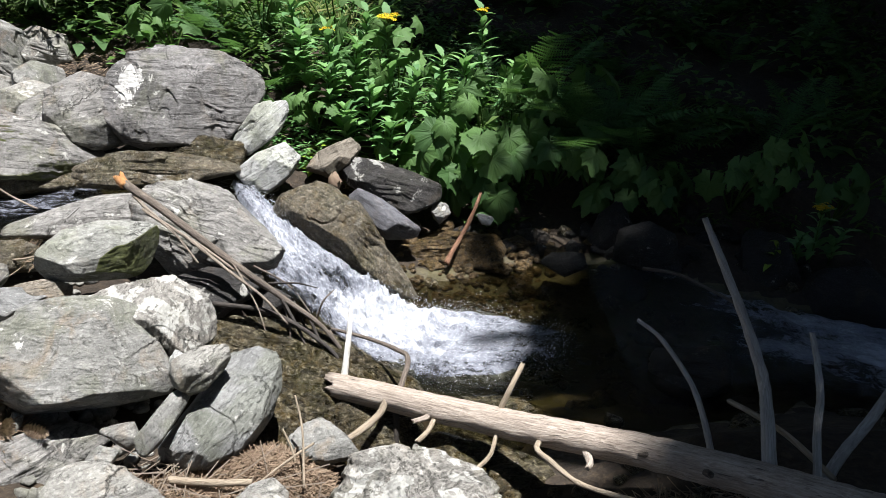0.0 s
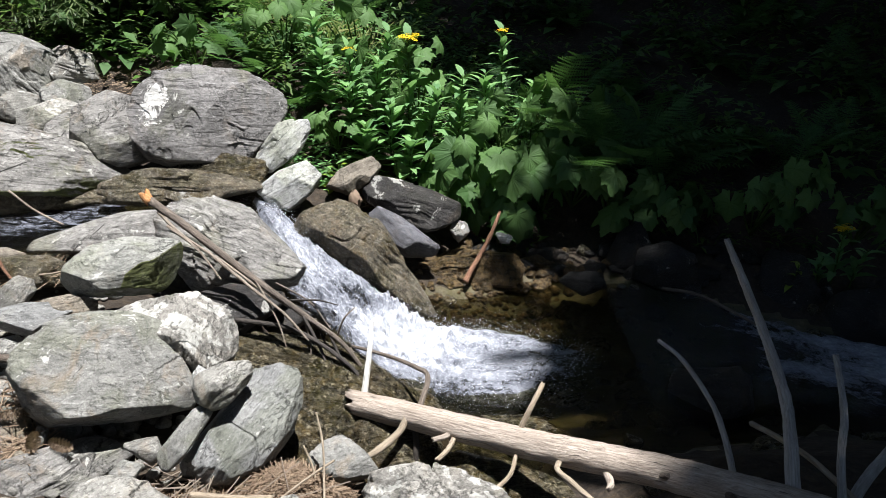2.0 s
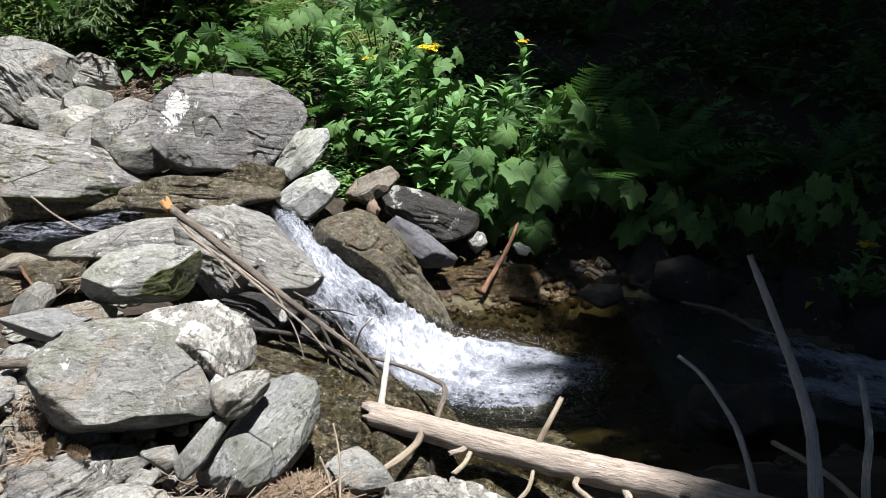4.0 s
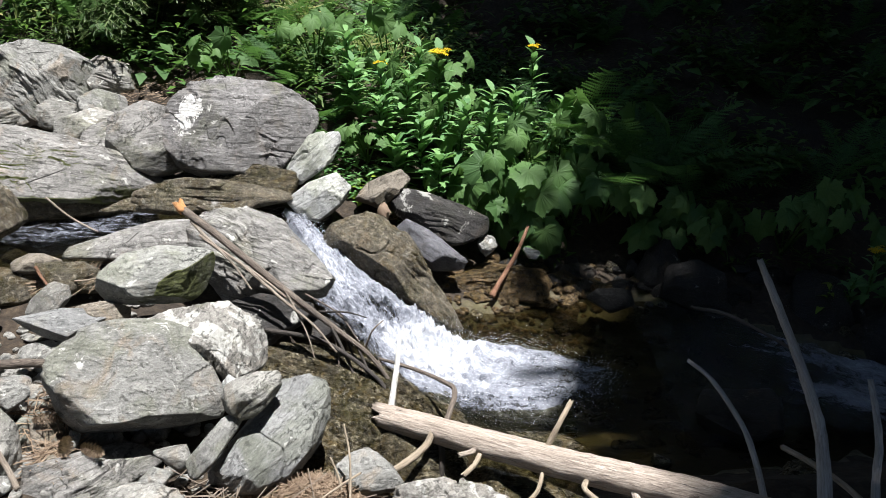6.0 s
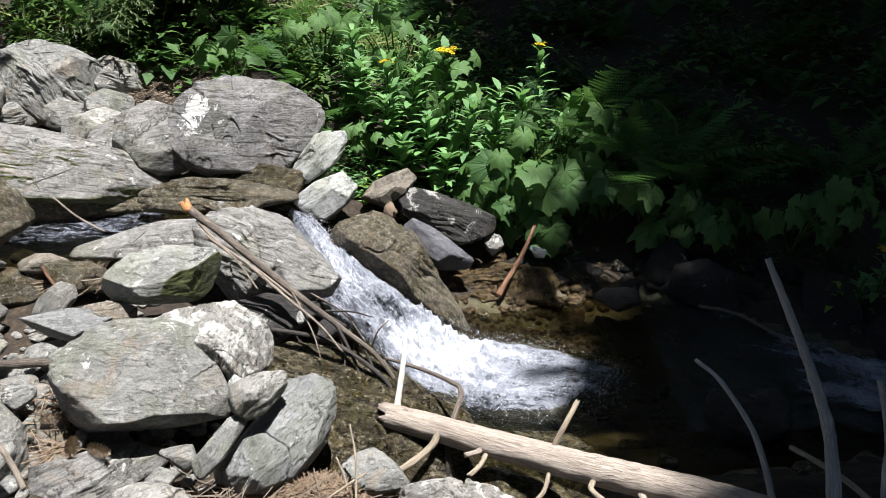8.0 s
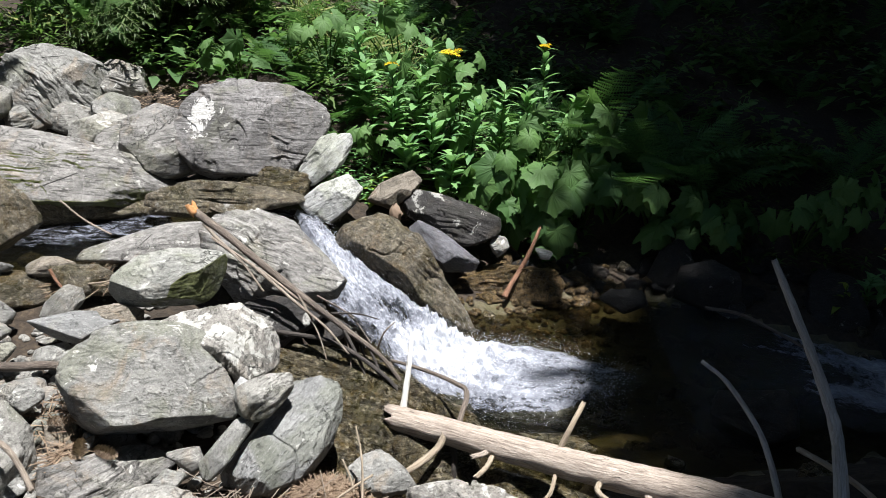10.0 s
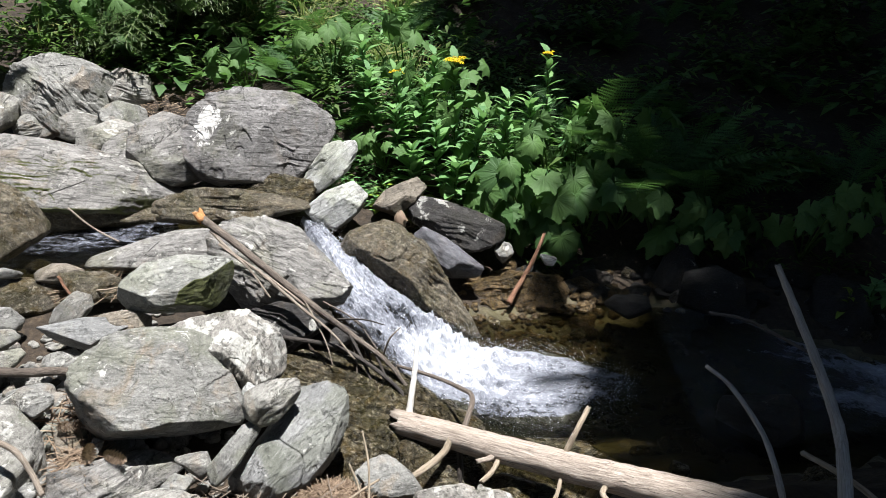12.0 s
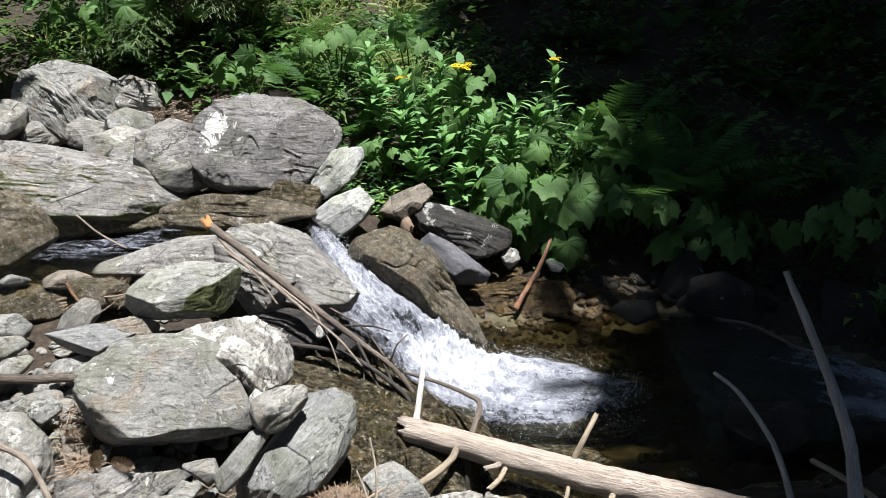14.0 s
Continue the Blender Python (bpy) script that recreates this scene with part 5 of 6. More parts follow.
def broadleaf(at, seed, leaves=7, size=0.2, tall=0.35, turn=0.0, label="butterbur with big lobed green leaves on the bank"):
    """A clump of long leaf stalks, each with one big lobed leaf."""
    rs = np.random.RandomState(seed)
    ob = new("butterbur")
    ob.location = at
    for i in range(leaves):
        az = turn + rs.normal(0, 1.1)
        out = rs.uniform(0.25, 0.9) * tall
        top = np.array([-math.sin(az) * out, math.cos(az) * out, tall * rs.uniform(0.45, 1.1)])
        part("stalk", tube([np.zeros(3), top * 0.55 + np.array([0, 0, 0.06]), top], 0.006, 0.004, HERB, "stalk", 10, 6, 0.05, seed * 9 + i), ob)
        s = size * rs.uniform(0.65, 1.2)
        part("leaf", broad[rs.randint(len(broad))], ob, Matrix.Translation(top) @ rot(rs, radians(rs.uniform(-85, -15)), az + rs.uniform(-0.8, 0.8), rs.uniform(-0.5, 0.5)) @ Matrix.Scale(s, 4))
    return tagged(ob, label, "plant", "broad-leaved plants")


def fern(at, seed, count=8, size=0.6, turn=None, label="green fern with arching fronds"):
    rs = np.random.RandomState(seed)
    ob = new("fern")
    ob.location = at
    for i in range(count):
        az = 2 * math.pi * i / count + rs.uniform(-0.3, 0.3) if turn is None else turn + rs.normal(0, 0.8)
        m = rot(rs, radians(rs.uniform(25, 60)), az, rs.uniform(-0.3, 0.3)) @ Matrix.Scale(size * rs.uniform(0.7, 1.1), 4)
        part("frond", fronds[rs.randint(3)], ob, m)
    return tagged(ob, label, "fern", "ferns on the bank")


def on_ground(x, y, dz=0.0):
    return (x, y, ground_z(x, y) + dz)


TOWARD = math.pi  # stalks that lean to the stream

# ragworts round the flowering ones
FLOWERING = [(-0.34, 4.80, 0.73, 1.25, (0.01, -0.05)), (-0.645, 4.64, 0.57, 0.8, (-0.03, -0.02)), (0.25, 5.10, 0.80, 0.7, (0.0, -0.02)), (2.12, 4.12, 0.36, 1.0, (0.0, -0.04))]
LEAFY = [(-0.52, 4.72, 0.55, 0, (0.02, -0.08)), (-0.20, 4.68, 0.55, 0, (0.05, -0.08)), (-0.62, 4.60, 0.42, 0, (-0.05, -0.10)), (-0.42, 4.58, 0.46, 0, (0.0, -0.10)),
         (-0.80, 4.75, 0.45, 0, (-0.05, -0.06)), (-0.05, 4.80, 0.60, 0, (0.05, -0.06)), (-0.30, 4.52, 0.34, 0, (0.0, -0.10)), (-0.58, 4.50, 0.30, 0, (0.02, -0.10)),
         (-0.48, 4.90, 0.62, 0, (0.02, -0.03)), (0.12, 4.95, 0.58, 0, (0.02, -0.03)), (2.02, 4.05, 0.22, 0, (-0.03, -0.06)), (2.22, 4.10, 0.25, 0, (0.04, -0.05)),
         (0.45, 5.0, 0.55, 0, (0.0, -0.05)), (-0.92, 4.95, 0.5, 0, (0.0, -0.05))]
for k, (x, y, tall, fl, ln) in enumerate(FLOWERING + LEAFY):
    leafy_herb(on_ground(x, y), tall, 100 + k, fl, 0.18 if x < 1.5 else 0.13, ln, 30 if x < 1.5 else 18)
leafy_herb(on_ground(1.86, 4.02), 0.20, 131, 0, 0.12, (-0.02, -0.08), 7, "young plant with drooping yellow-green leaves", [lime])

# broad leaves over the bank
BANK = [(-0.10, 4.62, 0.20, 0.42, 6), (0.12, 4.60, 0.21, 0.42, 7), (0.32, 4.60, 0.20, 0.36, 7), (0.50, 4.66, 0.20, 0.40, 6), (0.02, 4.48, 0.17, 0.26, 6), (0.30, 4.44, 0.18, 0.22, 6), (0.70, 4.72, 0.19, 0.42, 6), (0.92, 4.66, 0.18, 0.36, 6), (1.12, 4.55, 0.18, 0.34, 6), (1.30, 4.50, 0.17, 0.30, 6), (0.28, 4.90, 0.20, 0.55, 6), (0.62, 5.0, 0.2, 0.5, 6), (-0.14, 4.42, 0.16, 0.20, 5)]
EDGES = [(1.75, 4.45, 0.16, 0.42, 6), (2.0, 4.5, 0.16, 0.4, 6), (2.35, 4.4, 0.16, 0.42, 6), (-0.75, 4.55, 0.11, 0.22, 5), (-0.30, 5.15, 0.18, 0.6, 5), (-0.70, 5.3, 0.16, 0.5, 5), (-1.75, 5.15, 0.15, 0.30, 5), (-2.45, 5.55, 0.20, 0.42, 5), (-2.75, 5.5, 0.22, 0.45, 5), (-3.1, 5.7, 0.2, 0.45, 5), (-1.2, 5.3, 0.14, 0.4, 5)]
for k, (x, y, size, tall, n) in enumerate(BANK + EDGES):
    broadleaf(on_ground(x, y), 200 + k, n + 4, size * 0.74, tall, TOWARD)

# ferns
for k, (x, y, size, n) in enumerate([
        (0.72, 5.02, 0.80, 11), (0.98, 4.90, 0.80, 11), (1.25, 4.80, 0.62, 9), (0.55, 5.25, 0.75, 9), (-1.0, 4.85, 0.32, 7), (-0.98, 4.70, 0.28, 7), (-1.35, 5.15, 0.42, 7), (-1.6, 5.35, 0.40, 7),
        (-1.95, 5.3, 0.38, 7), (-1.1, 5.5, 0.45, 7), (-0.5, 5.5, 0.5, 7), (0.0, 5.4, 0.5, 7), (-2.2, 5.9, 0.5, 7), (-0.8, 5.9, 0.5, 7), (1.6, 5.1, 0.5, 7), (2.2, 5.0, 0.45, 7), (-1.5, 6.0, 0.5, 7)]):
    fern(on_ground(x, y), 300 + k, n, size)


# ---- uncountable undergrowth ----
def scatter(name, n, region, mat, seed, size, hmax, label, blade=False, width=0.32, stems=5, gap=0.0):
    """Many small plants over a stretch of the bank: leaves set spirally up leaning stems, or tufts of blades."""
    rs = np.random.RandomState(seed)
    x = rs.uniform(region[0], region[1], n)
    y = rs.uniform(region[2], region[3], n)
    keep = gnoise(np.stack([x * 1.9, y * 1.9, 0 * x + seed], 1)) > gap
    keep &= ~((x < -1.15) & (y < 4.65)) & ~((x < -1.95) & (y < 5.08))
    x, y = x[keep], y[keep]
    z = height(x, y)
    n = len(x)
    h = hmax * rs.uniform(0.3, 1.0, n) * (1 + 0.6 * gnoise(np.stack([x * 1.2, y * 1.2, 0 * x + 3], 1)))
    m = n * stems
    t = np.tile((np.arange(stems) + 0.5) / stems, n)
    lean = np.repeat(np.stack([rs.normal(0, 0.35, n), rs.normal(-0.25, 0.3, n), np.ones(n)], 1), stems, 0)
    az = np.repeat(rs.uniform(0, 6.28, n), stems) + np.tile(np.arange(stems) * 2.4, n) + rs.uniform(-0.3, 0.3, m)
    x, y, z, h = [np.repeat(a, stems) for a in (x, y, z, h)]
    base = np.stack([x, y, z], 1)
    if blade:
        up, L = rs.uniform(0.7, 1.45, m), h
        P = base + rs.normal(0, 0.025, (m, 3)) * np.array([[1, 1, 0]])
    else:
        up, L = rs.uniform(-0.35, 0.55, m), size * rs.uniform(0.7, 1.3, m) * (1.25 - 0.6 * t)
        P = base + lean * (h * (0.25 + 0.75 * t))[:, None]
    d = np.stack([np.cos(az) * np.cos(up), np.sin(az) * np.cos(up), np.sin(up)], 1)
    s = np.stack([-np.sin(az), np.cos(az), rs.uniform(-0.3, 0.3, m)], 1)
    bend = np.array([[0, 0, -1.0]])
    W = (L * width)[:, None]
    L = L[:, None]
    q = [P, P + d * L * 0.45 + s * W * 0.5, P + d * L * 0.45 - s * W * 0.5, P + d * L * 0.5 + bend * W * 0.12,
         P + d * L + bend * L * (0.35 if blade else 0.25)]
    verts = np.stack(q, 1).reshape(-1, 3)
    b = np.arange(m)[:, None] * 5
    faces = np.concatenate([b + [0, 1, 3], b + [0, 3, 2], b + [1, 4, 3], b + [3, 4, 2]], 0)
    return tagged(new(name, mesh_of(name, verts, faces.tolist(), mat)), label, "undergrowth", kind="stuff")


def fern_carpet(n, region, seed, label):
    """Small ferns, too many to count, in one mesh."""
    rs = np.random.RandomState(seed)
    src = []
    for me in fronds:
        co = np.empty(len(me.vertices) * 3)
        me.vertices.foreach_get("co", co)
        src.append((co.reshape(-1, 3), [list(p.vertices) for p in me.polygons]))
    V, F, off = [], [], 0
    for _ in range(n):
        x, y = rs.uniform(region[0], region[1]), rs.uniform(region[2], region[3])
        if (x < -1.15 and y < 4.75) or (x < -1.95 and y < 5.15):
            continue
        at = np.array([x, y, ground_z(x, y)])
        for k in range(6):
            co, fa = src[rs.randint(3)]
            m = np.array((Matrix.Rotation(k * 1.05 + rs.uniform(0, 0.5), 3, "Z") @ Matrix.Rotation(radians(rs.uniform(20, 65)), 3, "X")) * rs.uniform(0.2, 0.42))
            V.append(co @ m.T + at)
            F += [[i + off for i in f] for f in fa]
            off += len(co)
    return tagged(new("fern_undergrowth", mesh_of("fern_undergrowth", np.vstack(V), F, FERN)), label, "undergrowth", kind="stuff")


scatter("undergrowth", 2700, (-4.6, 4.2, 4.75, 8.5), HERB, 41, 0.105, 0.46, "dense green herbs covering the slope", stems=9, gap=0.03)
scatter("undergrowth", 900, (-4.6, 3.5, 4.85, 7.5), LEAF, 42, 0.13, 0.36, "broad green leaves low on the slope", stems=6, width=0.55, gap=0.05)
scatter("undergrowth", 420, (-3.4, -0.6, 5.4, 7.2), GRASS, 43, 0.3, 0.45, "pale dry grass tufts on the slope", True, 0.02, 14, 0.12)
scatter("undergrowth", 260, (-1.1, 2.6, 4.3, 5.0), HERB, 44, 0.07, 0.22, "small herbs at the foot of the bank", stems=7)
scatter("undergrowth", 150, (-0.25, 0.75, 5.15, 6.2), LANCE, 47, 0.08, 0.16, "low leafy herbs behind the flowering ragworts", stems=7, gap=-1.0)
scatter("undergrowth", 90, (-1.05, -0.25, 4.28, 4.62), LANCE, 46, 0.07, 0.14, "small bright leaves at the foot of the ragworts", stems=7, gap=-1.0)
scatter("undergrowth", 40, (-0.75, -0.2, 4.3, 4.5), LIME, 47, 0.09, 0.14, "yellow-green young leaves above the brown rock", stems=5, width=0.5, gap=-1.0)
scatter("undergrowth", 170, (-1.2, 0.1, 5.05, 6.3), LANCE, 48, 0.09, 0.24, "leafy herbs filling the slope behind the ragworts", stems=8, gap=-1.0)
scatter("undergrowth", 200, (-3.4, -1.2, 5.15, 6.4), HERB, 49, 0.09, 0.26, "leafy herbs filling the slope behind the boulders", stems=8, gap=-1.0)
fern_carpet(70, (-3.6, 3.2, 4.9, 7.2), 45, "small ferns scattered through the undergrowth")


# ---- needle litter and gravel ----
def litter(name, n, cx, cy, rx, ry, zfun, seed, length, mat, label, rad=0.0011):
    rs = np.random.RandomState(seed)
    a, r = rs.uniform(0, 2 * math.pi, n), np.sqrt(rs.uniform(0, 1, n))
    x, y = cx + rx * r * np.cos(a), cy + ry * r * np.sin(a)
    z = np.array(zfun(x, y, r)) + rs.uniform(0, 0.012, n)
    az, up = rs.uniform(0, 2 * math.pi, n), rs.normal(0.05, 0.25, n)
    L = length * rs.uniform(0.5, 1.3, n)
    d = np.stack([np.cos(az) * np.cos(up), np.sin(az) * np.cos(up), np.sin(up)], 1) * L[:, None]
    s = np.stack([-np.sin(az), np.cos(az), 0 * az], 1) * rad
    P = np.stack([x, y, z], 1)
    t = np.array([[0, 0, rad * 1.6]])
    verts = np.stack([P - s, P + s, P + t, P + d - s, P + d + s, P + d + t], 1).reshape(-1, 3)
    b = np.arange(n)[:, None] * 6
    faces = np.concatenate([b + [0, 1, 4, 3], b + [1, 2, 5, 4], b + [2, 0, 3, 5]], 0)
    return tagged(new(name, mesh_of(name, verts, faces.tolist(), mat, False)), label, "litter", kind="stuff")


def heap(base, top):
    return lambda x, y, r: np.maximum(base + top * (1 - r ** 2), height(x, y))


litter("needle_litter", 5000, -0.56, 1.97, 0.22, 0.15, heap(0.0, 0.10), 51, 0.034, DEADNEEDLE, "heap of brown dead needles between the rocks")
litter("needle_litter", 2600, -0.75, 1.87, 0.34, 0.13, heap(0.02, 0.05), 52, 0.036, DEADNEEDLE, "brown dead needles and twigs on the bank")
litter("needle_litter", 300, -1.36, 1.98, 0.06, 0.12, heap(0.16, 0.05), 53, 0.07, DEADNEEDLE, "brown dead needles caught between stones")
litter("straw", 220, -1.72, 2.86, 0.16, 0.10, lambda x, y, r: 0 * x + 0.40, 60, 0.11, DEADNEEDLE, "dry straw floating in the shallows", 0.0012)
litter("needle_litter", 160, -1.46, 2.2, 0.10, 0.22, heap(0.22, 0.06), 56, 0.09, DEADNEEDLE, "dry roots and needles between the stones", 0.0018)
litter("needle_litter", 500, -2.05, 4.45, 0.12, 0.10, heap(0.62, 0.10), 54, 0.08, DEADNEEDLE, "tuft of brown needles between slabs")
litter("needle_litter", 500, -0.55, 4.33, 0.09, 0.08, heap(0.25, 0.10), 55, 0.07, DEADNEEDLE, "brown needles caught behind the white stone")


def pebbles(name, n, region, size, mat, seed, label, level=2, sink=0.3):
    rs = np.random.RandomState(seed)
    dirs, faces = ball(level)
    fa = np.array(faces)
    V, F = [], []
    for k in range(n):
        x = (region[0] + region[1]) / 2 + (region[1] - region[0]) / 2 * np.clip(rs.normal(0, 0.5), -1.3, 1.3)
        y = (region[2] + region[3]) / 2 + (region[3] - region[2]) / 2 * np.clip(rs.normal(0, 0.5), -1.3, 1.3)
        s = size * rs.uniform(0.4, 1.3) * rs.uniform(0.6, 1.15, 3) * np.array([1, 1, 0.7])
        N = rs.normal(size=(14, 3))
        N /= np.linalg.norm(N, axis=1)[:, None]
        D = rs.uniform(0.75, 1.0, 14)
        r = ((np.maximum(dirs @ N.T, 0) / D) ** 20).sum(1).clip(1e-9) ** (-1 / 20.0)
        p = dirs * np.minimum(r, 1.4)[:, None] * s
        a = rs.uniform(0, 6.28)
        p = np.stack([p[:, 0] * math.cos(a) - p[:, 1] * math.sin(a), p[:, 0] * math.sin(a) + p[:, 1] * math.cos(a), p[:, 2]], 1)
        V.append(p + np.array([x, y, ground_z(x, y) + s[2] * sink]))
        F.append(fa + k * len(dirs))
    return tagged(new(name, mesh_of(name, np.vstack(V), np.vstack(F).tolist(), mat)), label, "gravel", kind="stuff")


pebbles("gravel", 850, (-2.5, -0.8, 1.35, 2.85), 0.022, PALE, 61, "pale gravel and pebbles between the rocks", 2)
pebbles("gravel", 130, (-2.5, -0.8, 1.45, 2.85), 0.055, GREY, 62, "grey stones between the rocks", 3)
pebbles("gravel", 150, (-0.3, 2.2, 2.5, 4.2), 0.05, WETMOSS, 63, "dark wet stones on the pool bed", 3, -0.1)
pebbles("gravel", 60, (-2.9, -0.9, 3.0, 4.2), 0.05, WETBROWN, 64, "brown wet stones in the upper stream", 3, 0.1)
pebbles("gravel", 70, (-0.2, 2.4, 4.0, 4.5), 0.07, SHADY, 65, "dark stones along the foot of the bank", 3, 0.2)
pebbles("gravel", 260, (-0.35, 0.7, 3.55, 4.0), 0.022, GOLDEN, 67, "golden-brown gravel under the clear pool water", 2, 0.2)
pebbles("gravel", 150, (-0.2, 0.8, 3.95, 4.35), 0.045, GOLDEN, 70, "wet brown stones at the foot of the bank", 3, 0.25)
pebbles("gravel", 60, (-0.9, 0.9, 1.4, 2.1), 0.04, WETMOSS, 66, "dark wet stones under the log", 3, 0.2)


# ---- moss tufts, cones and dead leaves ----
litter("moss_tuft", 900, -0.935, 3.055, 0.05, 0.05, lambda x, y, r: 0.50 - 0.05 * r + 0.6 * (y - 3.055), 57, 0.022, MOSS, "olive moss tuft in the split of the rock", 0.0016)
litter("moss_tuft", 700, -0.915, 3.02, 0.04, 0.05, lambda x, y, r: 0.46 - 0.05 * r + 0.6 * (y - 3.02), 58, 0.022, MOSS, "olive moss tuft in the split of the rock", 0.0016)
litter("needle_litter", 1500, -1.95, 4.85, 0.45, 0.28, lambda x, y, r: height(x, y), 59, 0.04, DEADNEEDLE, "brown needles and dry stalks behind the boulder", 0.0016)


litter("needle_litter", 1500, 0.55, 1.72, 0.42, 0.16, lambda x, y, r: height(x, y), 68, 0.05, DEADNEEDLE, "brown needles and broken twigs under the log", 0.0016)
litter("twig_litter", 120, -0.72, 1.88, 0.42, 0.16, heap(0.03, 0.07), 69, 0.16, DRYTWIG, "thin grey twigs strewn over the needle litter", 0.0016)


def cone_mesh():
    """A spruce cone: overlapping scales spiralling round a tapered core."""
    verts, faces = [], []
    for i in range(110):
        t = i / 109
        a = i * 2.39996
        r = 0.016 * math.sin(math.pi * (0.12 + 0.80 * t)) ** 0.7
        c = np.array([math.cos(a) * r, math.sin(a) * r, 0.085 * t])
        o = np.array([math.cos(a), math.sin(a), 0.5])
        s = np.array([-math.sin(a), math.cos(a), 0]) * 0.0045
        k = len(verts)
        verts += [c - s - o * 0.006, c + s - o * 0.006, c + s * 0.6 + o * 0.004, c + o * 0.007, c - s * 0.6 + o * 0.004]
        faces.append((k, k + 1, k + 2, k + 3, k + 4))
    return mesh_of("spruce_cone", verts, faces, DEADNEEDLE, False)


CONE = cone_mesh()
for x, y, z, rx, rz in [(-1.26, 1.96, 0.225, 88, 65), (-1.32, 1.985, 0.235, 92, 20), (-1.43, 2.0, 0.285, 90, 110)]:
    c = new("spruce_cone", CONE)
    c.matrix_basis = pose(x, y, z, rx, 0, rz)
    tagged(c, "brown spruce cone lying among pebbles", "cone", "fallen cones")


def dead_leaf(x, y, z, size, rx, rz, seed):
    me = lobed_leaf("dead_leaf", DEADNEEDLE, PALM[:5], seed, 1.1)
    ob = new("dead_leaf", me)
    ob.matrix_basis = pose(x, y, z, rx, 10, rz) @ Matrix.Scale(size, 4)
    return tagged(ob, "curled brown dead leaf caught on the rocks", "leaf", "dead leaves")


dead_leaf(-0.60, 3.99, 0.415, 0.06, -30, 150, 61)
dead_leaf(-0.57, 3.98, 0.40, 0.05, -50, 220, 62)
dead_leaf(-0.60, 4.24, 0.45, 0.05, -60, 180, 63)


# ---- spruces: unseen ones shade the right side and cut the skylight round the clearing ----
def bough_mesh(name, seed, twigs=13, needle=0.05, dense=16, wide=0.010):
    """A flat drooping spruce bough, one unit long: stem, side twigs and needle tufts."""
    rs = np.random.RandomState(seed)
    verts, faces = [], []

    def strip(a, b, w):
        d = np.array(b) - np.array(a)
        s = np.cross(d, (0, 0, 1))
        s = s / (np.linalg.norm(s) + 1e-9) * w
        k = len(verts)
        verts.extend([a - s, a + s, b + s * 0.5, b - s * 0.5])
        faces.append((k, k + 1, k + 2, k + 3))
    for i in range(twigs):
        t = 0.08 + 0.92 * i / (twigs - 1)
        p = np.array([0, t, -0.35 * t * t])
        length = 0.42 * (1.08 - t) + 0.10
        for side in (-1, 1):
            d = np.array([side * 0.8, 0.6, -0.35 + rs.uniform(-0.15, 0.1)])
            d /= np.linalg.norm(d)
            e = p + d * length * rs.uniform(0.8, 1.1)
            strip(p, e, 0.006)
            for j in range(dense):
                u = (j + rs.uniform(0, 1)) / dense
                b = p + (e - p) * u
                g = d + rs.normal(0, 0.55, 3)
                g /= np.linalg.norm(g)
                strip(b, b + g * needle * rs.uniform(0.8, 1.8), wide)
    strip(np.zeros(3), np.array([0, 0.5, -0.09]), 0.012)
    strip(np.array([0, 0.5, -0.09]), np.array([0, 1.0, -0.35]), 0.008)
    me = mesh_of(name, verts, faces, NEEDLE, False)
    return me


BOUGHS = [bough_mesh("bough", s) for s in (1, 2, 3)]


def spruce(at, tall, radius, seed, clear=1.5, whorls=16, label="tall dark green spruce out of view"):
    """A spruce: a tapered trunk and whorls of drooping boughs."""
    rs = np.random.RandomState(seed)
    ob = new("spruce")
    ob.location = at
    part("trunk", tube([(0, 0, -1.4), (0.03, 0.02, tall * 0.5), (0, 0, tall)], 0.02 * tall, 0.02, BARK, "trunk", 16, 12, 0.1, seed), ob)
    for i in range(whorls):
        t = i / (whorls - 1)
        z = clear + (tall - clear) * t * 0.97
        length = radius * (1 - t) ** 0.75 + 0.25
        n = 9 if t < 0.7 else 6
        for k in range(n):
            az = 2 * math.pi * k / n + i * 0.7 + rs.uniform(-0.25, 0.25)
            m = Matrix.Translation((0, 0, z + rs.uniform(-0.15, 0.15))) @ rot(rs, radians(rs.uniform(-4, 16)), az, rs.uniform(-0.2, 0.2)) @ Matrix.Scale(length * rs.uniform(0.8, 1.12), 4)
            part("bough", BOUGHS[rs.randint(3)], ob, m)
    return tagged(ob, label, "tree", "spruces round the clearing")


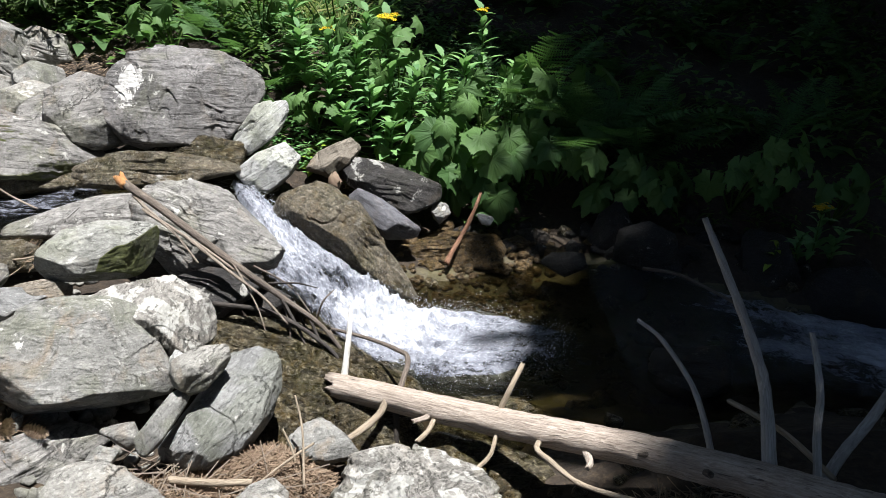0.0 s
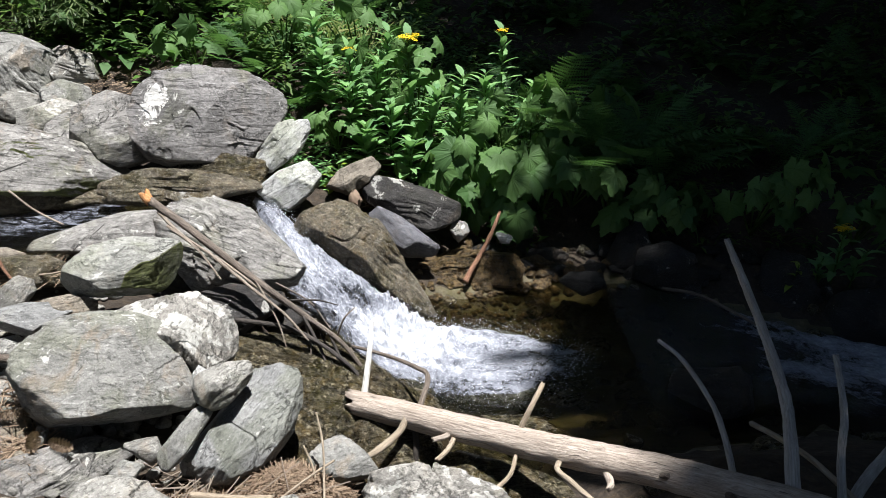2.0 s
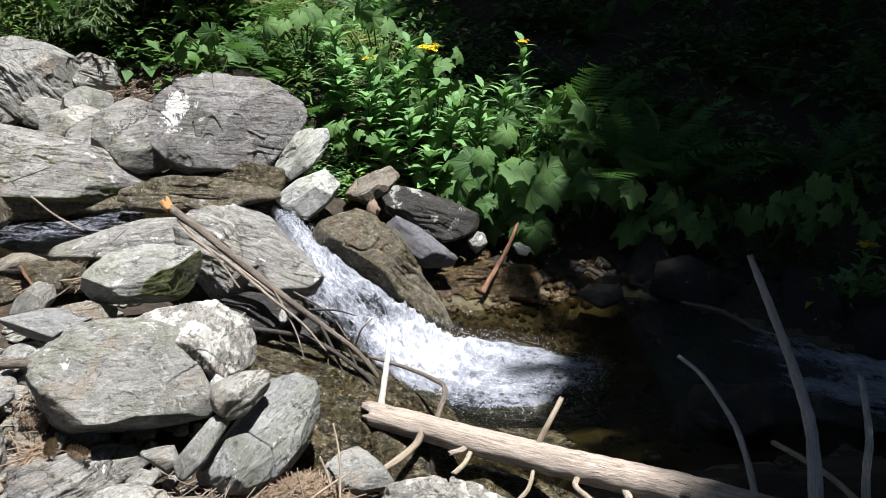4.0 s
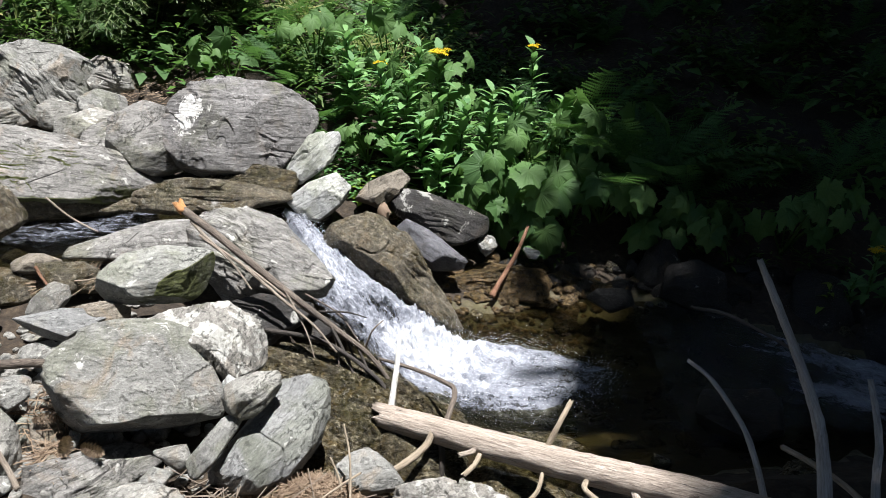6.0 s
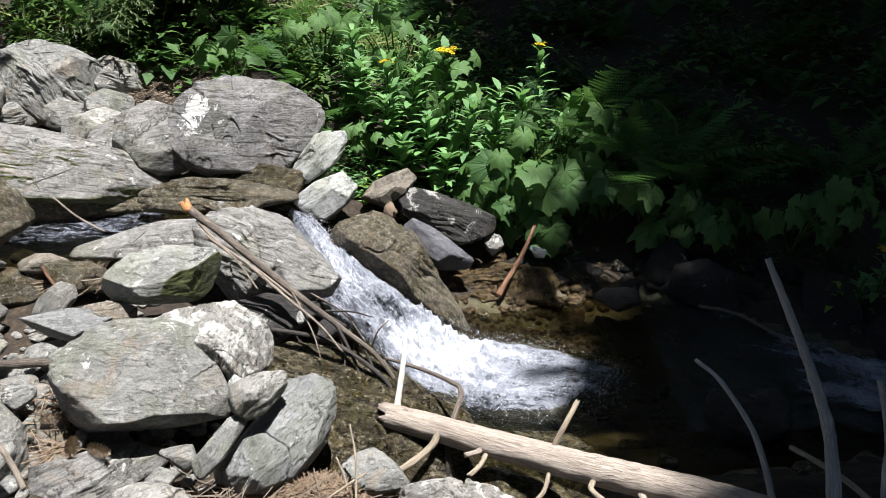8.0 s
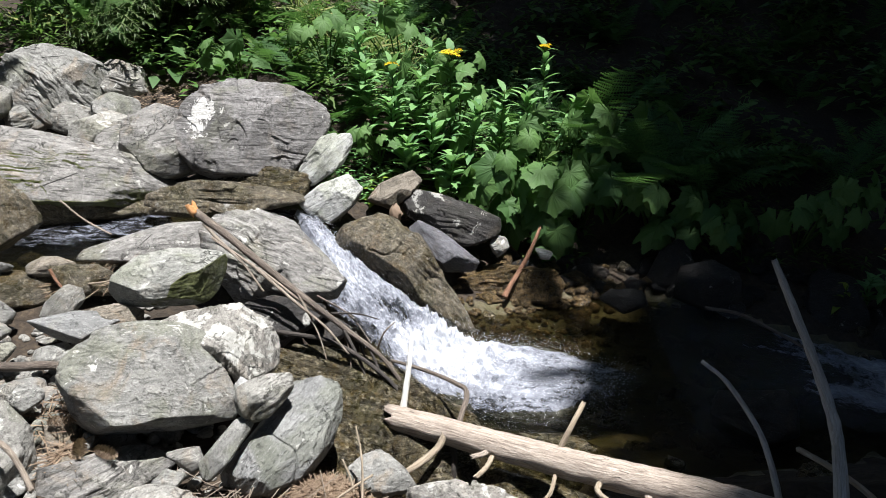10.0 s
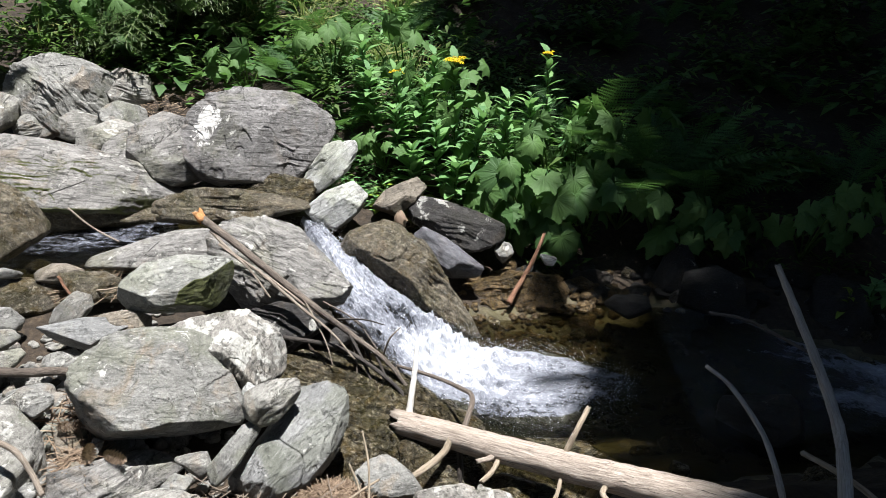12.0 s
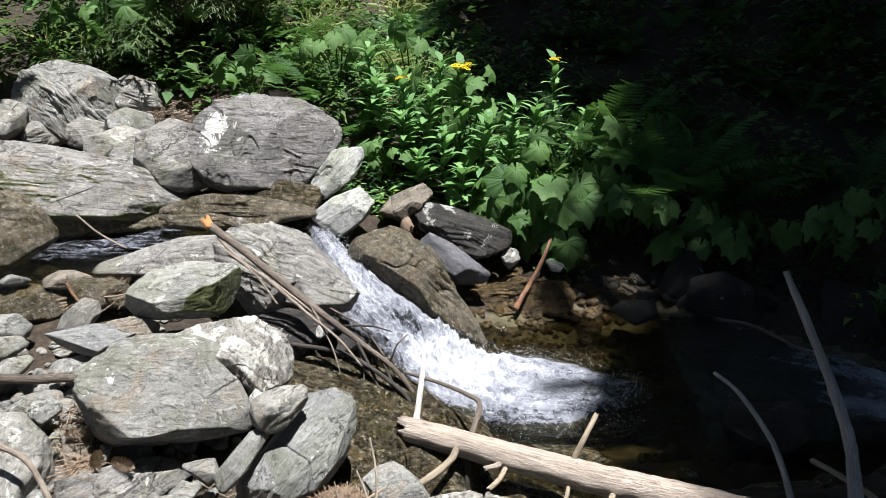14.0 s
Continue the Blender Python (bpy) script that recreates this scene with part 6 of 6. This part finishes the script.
first = spruce(on_ground(8.5, 9.5), 9.5, 2.3, 71, 3.0)
SHADERS = [(4.9, 8.6, 1.65, 1.0), (-5.2, 1.4, 1.2, 1.3), (5.4, 8.6, 1.15, 5.0), (5.2, 5.6, 1.1, 4.1)]
# RING and BACK are added out of view to block light from the open sky
RING = [(5.3, 2.8, 1.1, 2.0), (6.5, 11.5, 1.3, 1.2), (1.6, 12.5, 1.2, 3.3), (-2.2, 13.0, 1.25, 0.8), (-6.0, 11.5, 1.3, 2.6), (-8.0, 6.5, 1.3, 4.4), (-7.5, 0.5, 1.2, 5.1), (-5.5, -5.0, 1.3, 1.9), (0.0, -7.0, 1.3, 3.9), (5.5, -4.5, 1.3, 0.2), (9.0, 1.0, 1.4, 1.1)]
BACK = [(8.5, 6.0, 1.4, 2.9), (-4.6, -1.2, 1.15, 3.5), (-2.6, -3.4, 1.2, 2.7), (1.2, -3.6, 1.15, 4.6), (3.6, -1.8, 1.1, 5.6), (-6.2, 3.4, 1.2, 0.1)]
for x, y, s, a in SHADERS + RING + BACK:
    copy_thing(first, Matrix.Translation(on_ground(x, y, 0.7 if y < 5 else 0.0)) @ Matrix.Rotation(a, 4, "Z") @ Matrix.Scale(s, 4))


# tall old spruces, bare low down, whose crowns lay a soft-edged shade over the pool
old = spruce(on_ground(9.5, 0.0), 24.0, 4.2, 77, 10.0, 20, "tall old spruce with a bare lower trunk")
for x, y, k in [(7.3, -1.35, 0), (6.4, -0.34, 2), (6.95, 2.41, 5), (6.9, 6.55, 1), (4.95, 7.1, 4), (6.45, 1.12, 2), (6.65, 4.6, 3), (8.81, 6.8, 3)]:
    copy_thing(old, Matrix.Translation((x, y, 0.4)) @ Matrix.Rotation(radians(60 * k), 4, "Z"))


# a young spruce whose low boughs hang over the outcrop
SPRIGS = [bough_mesh("bough", s, 17, 0.03, 34, 0.0035) for s in (5, 6)]
young = tagged(new("young_spruce"), "young spruce with low light green boughs over the rocks", "tree")
young.location = on_ground(-2.5, 6.1)
part("trunk", tube([(0, 0, -0.2), (0.02, 0, 1.0), (0, 0, 2.2)], 0.05, 0.02, BARK, "trunk", 12, 10, 0.1, 7), young)
rs = np.random.RandomState(72)
for i in range(34):
    z = 0.25 + 1.8 * i / 33
    az = math.pi + rs.uniform(-1.9, 1.9)
    part("bough", SPRIGS[i % 2], young, Matrix.Translation((0, 0, z)) @ rot(rs, radians(rs.uniform(-14, 12)), az) @ Matrix.Scale(rs.uniform(0.7, 1.15), 4))
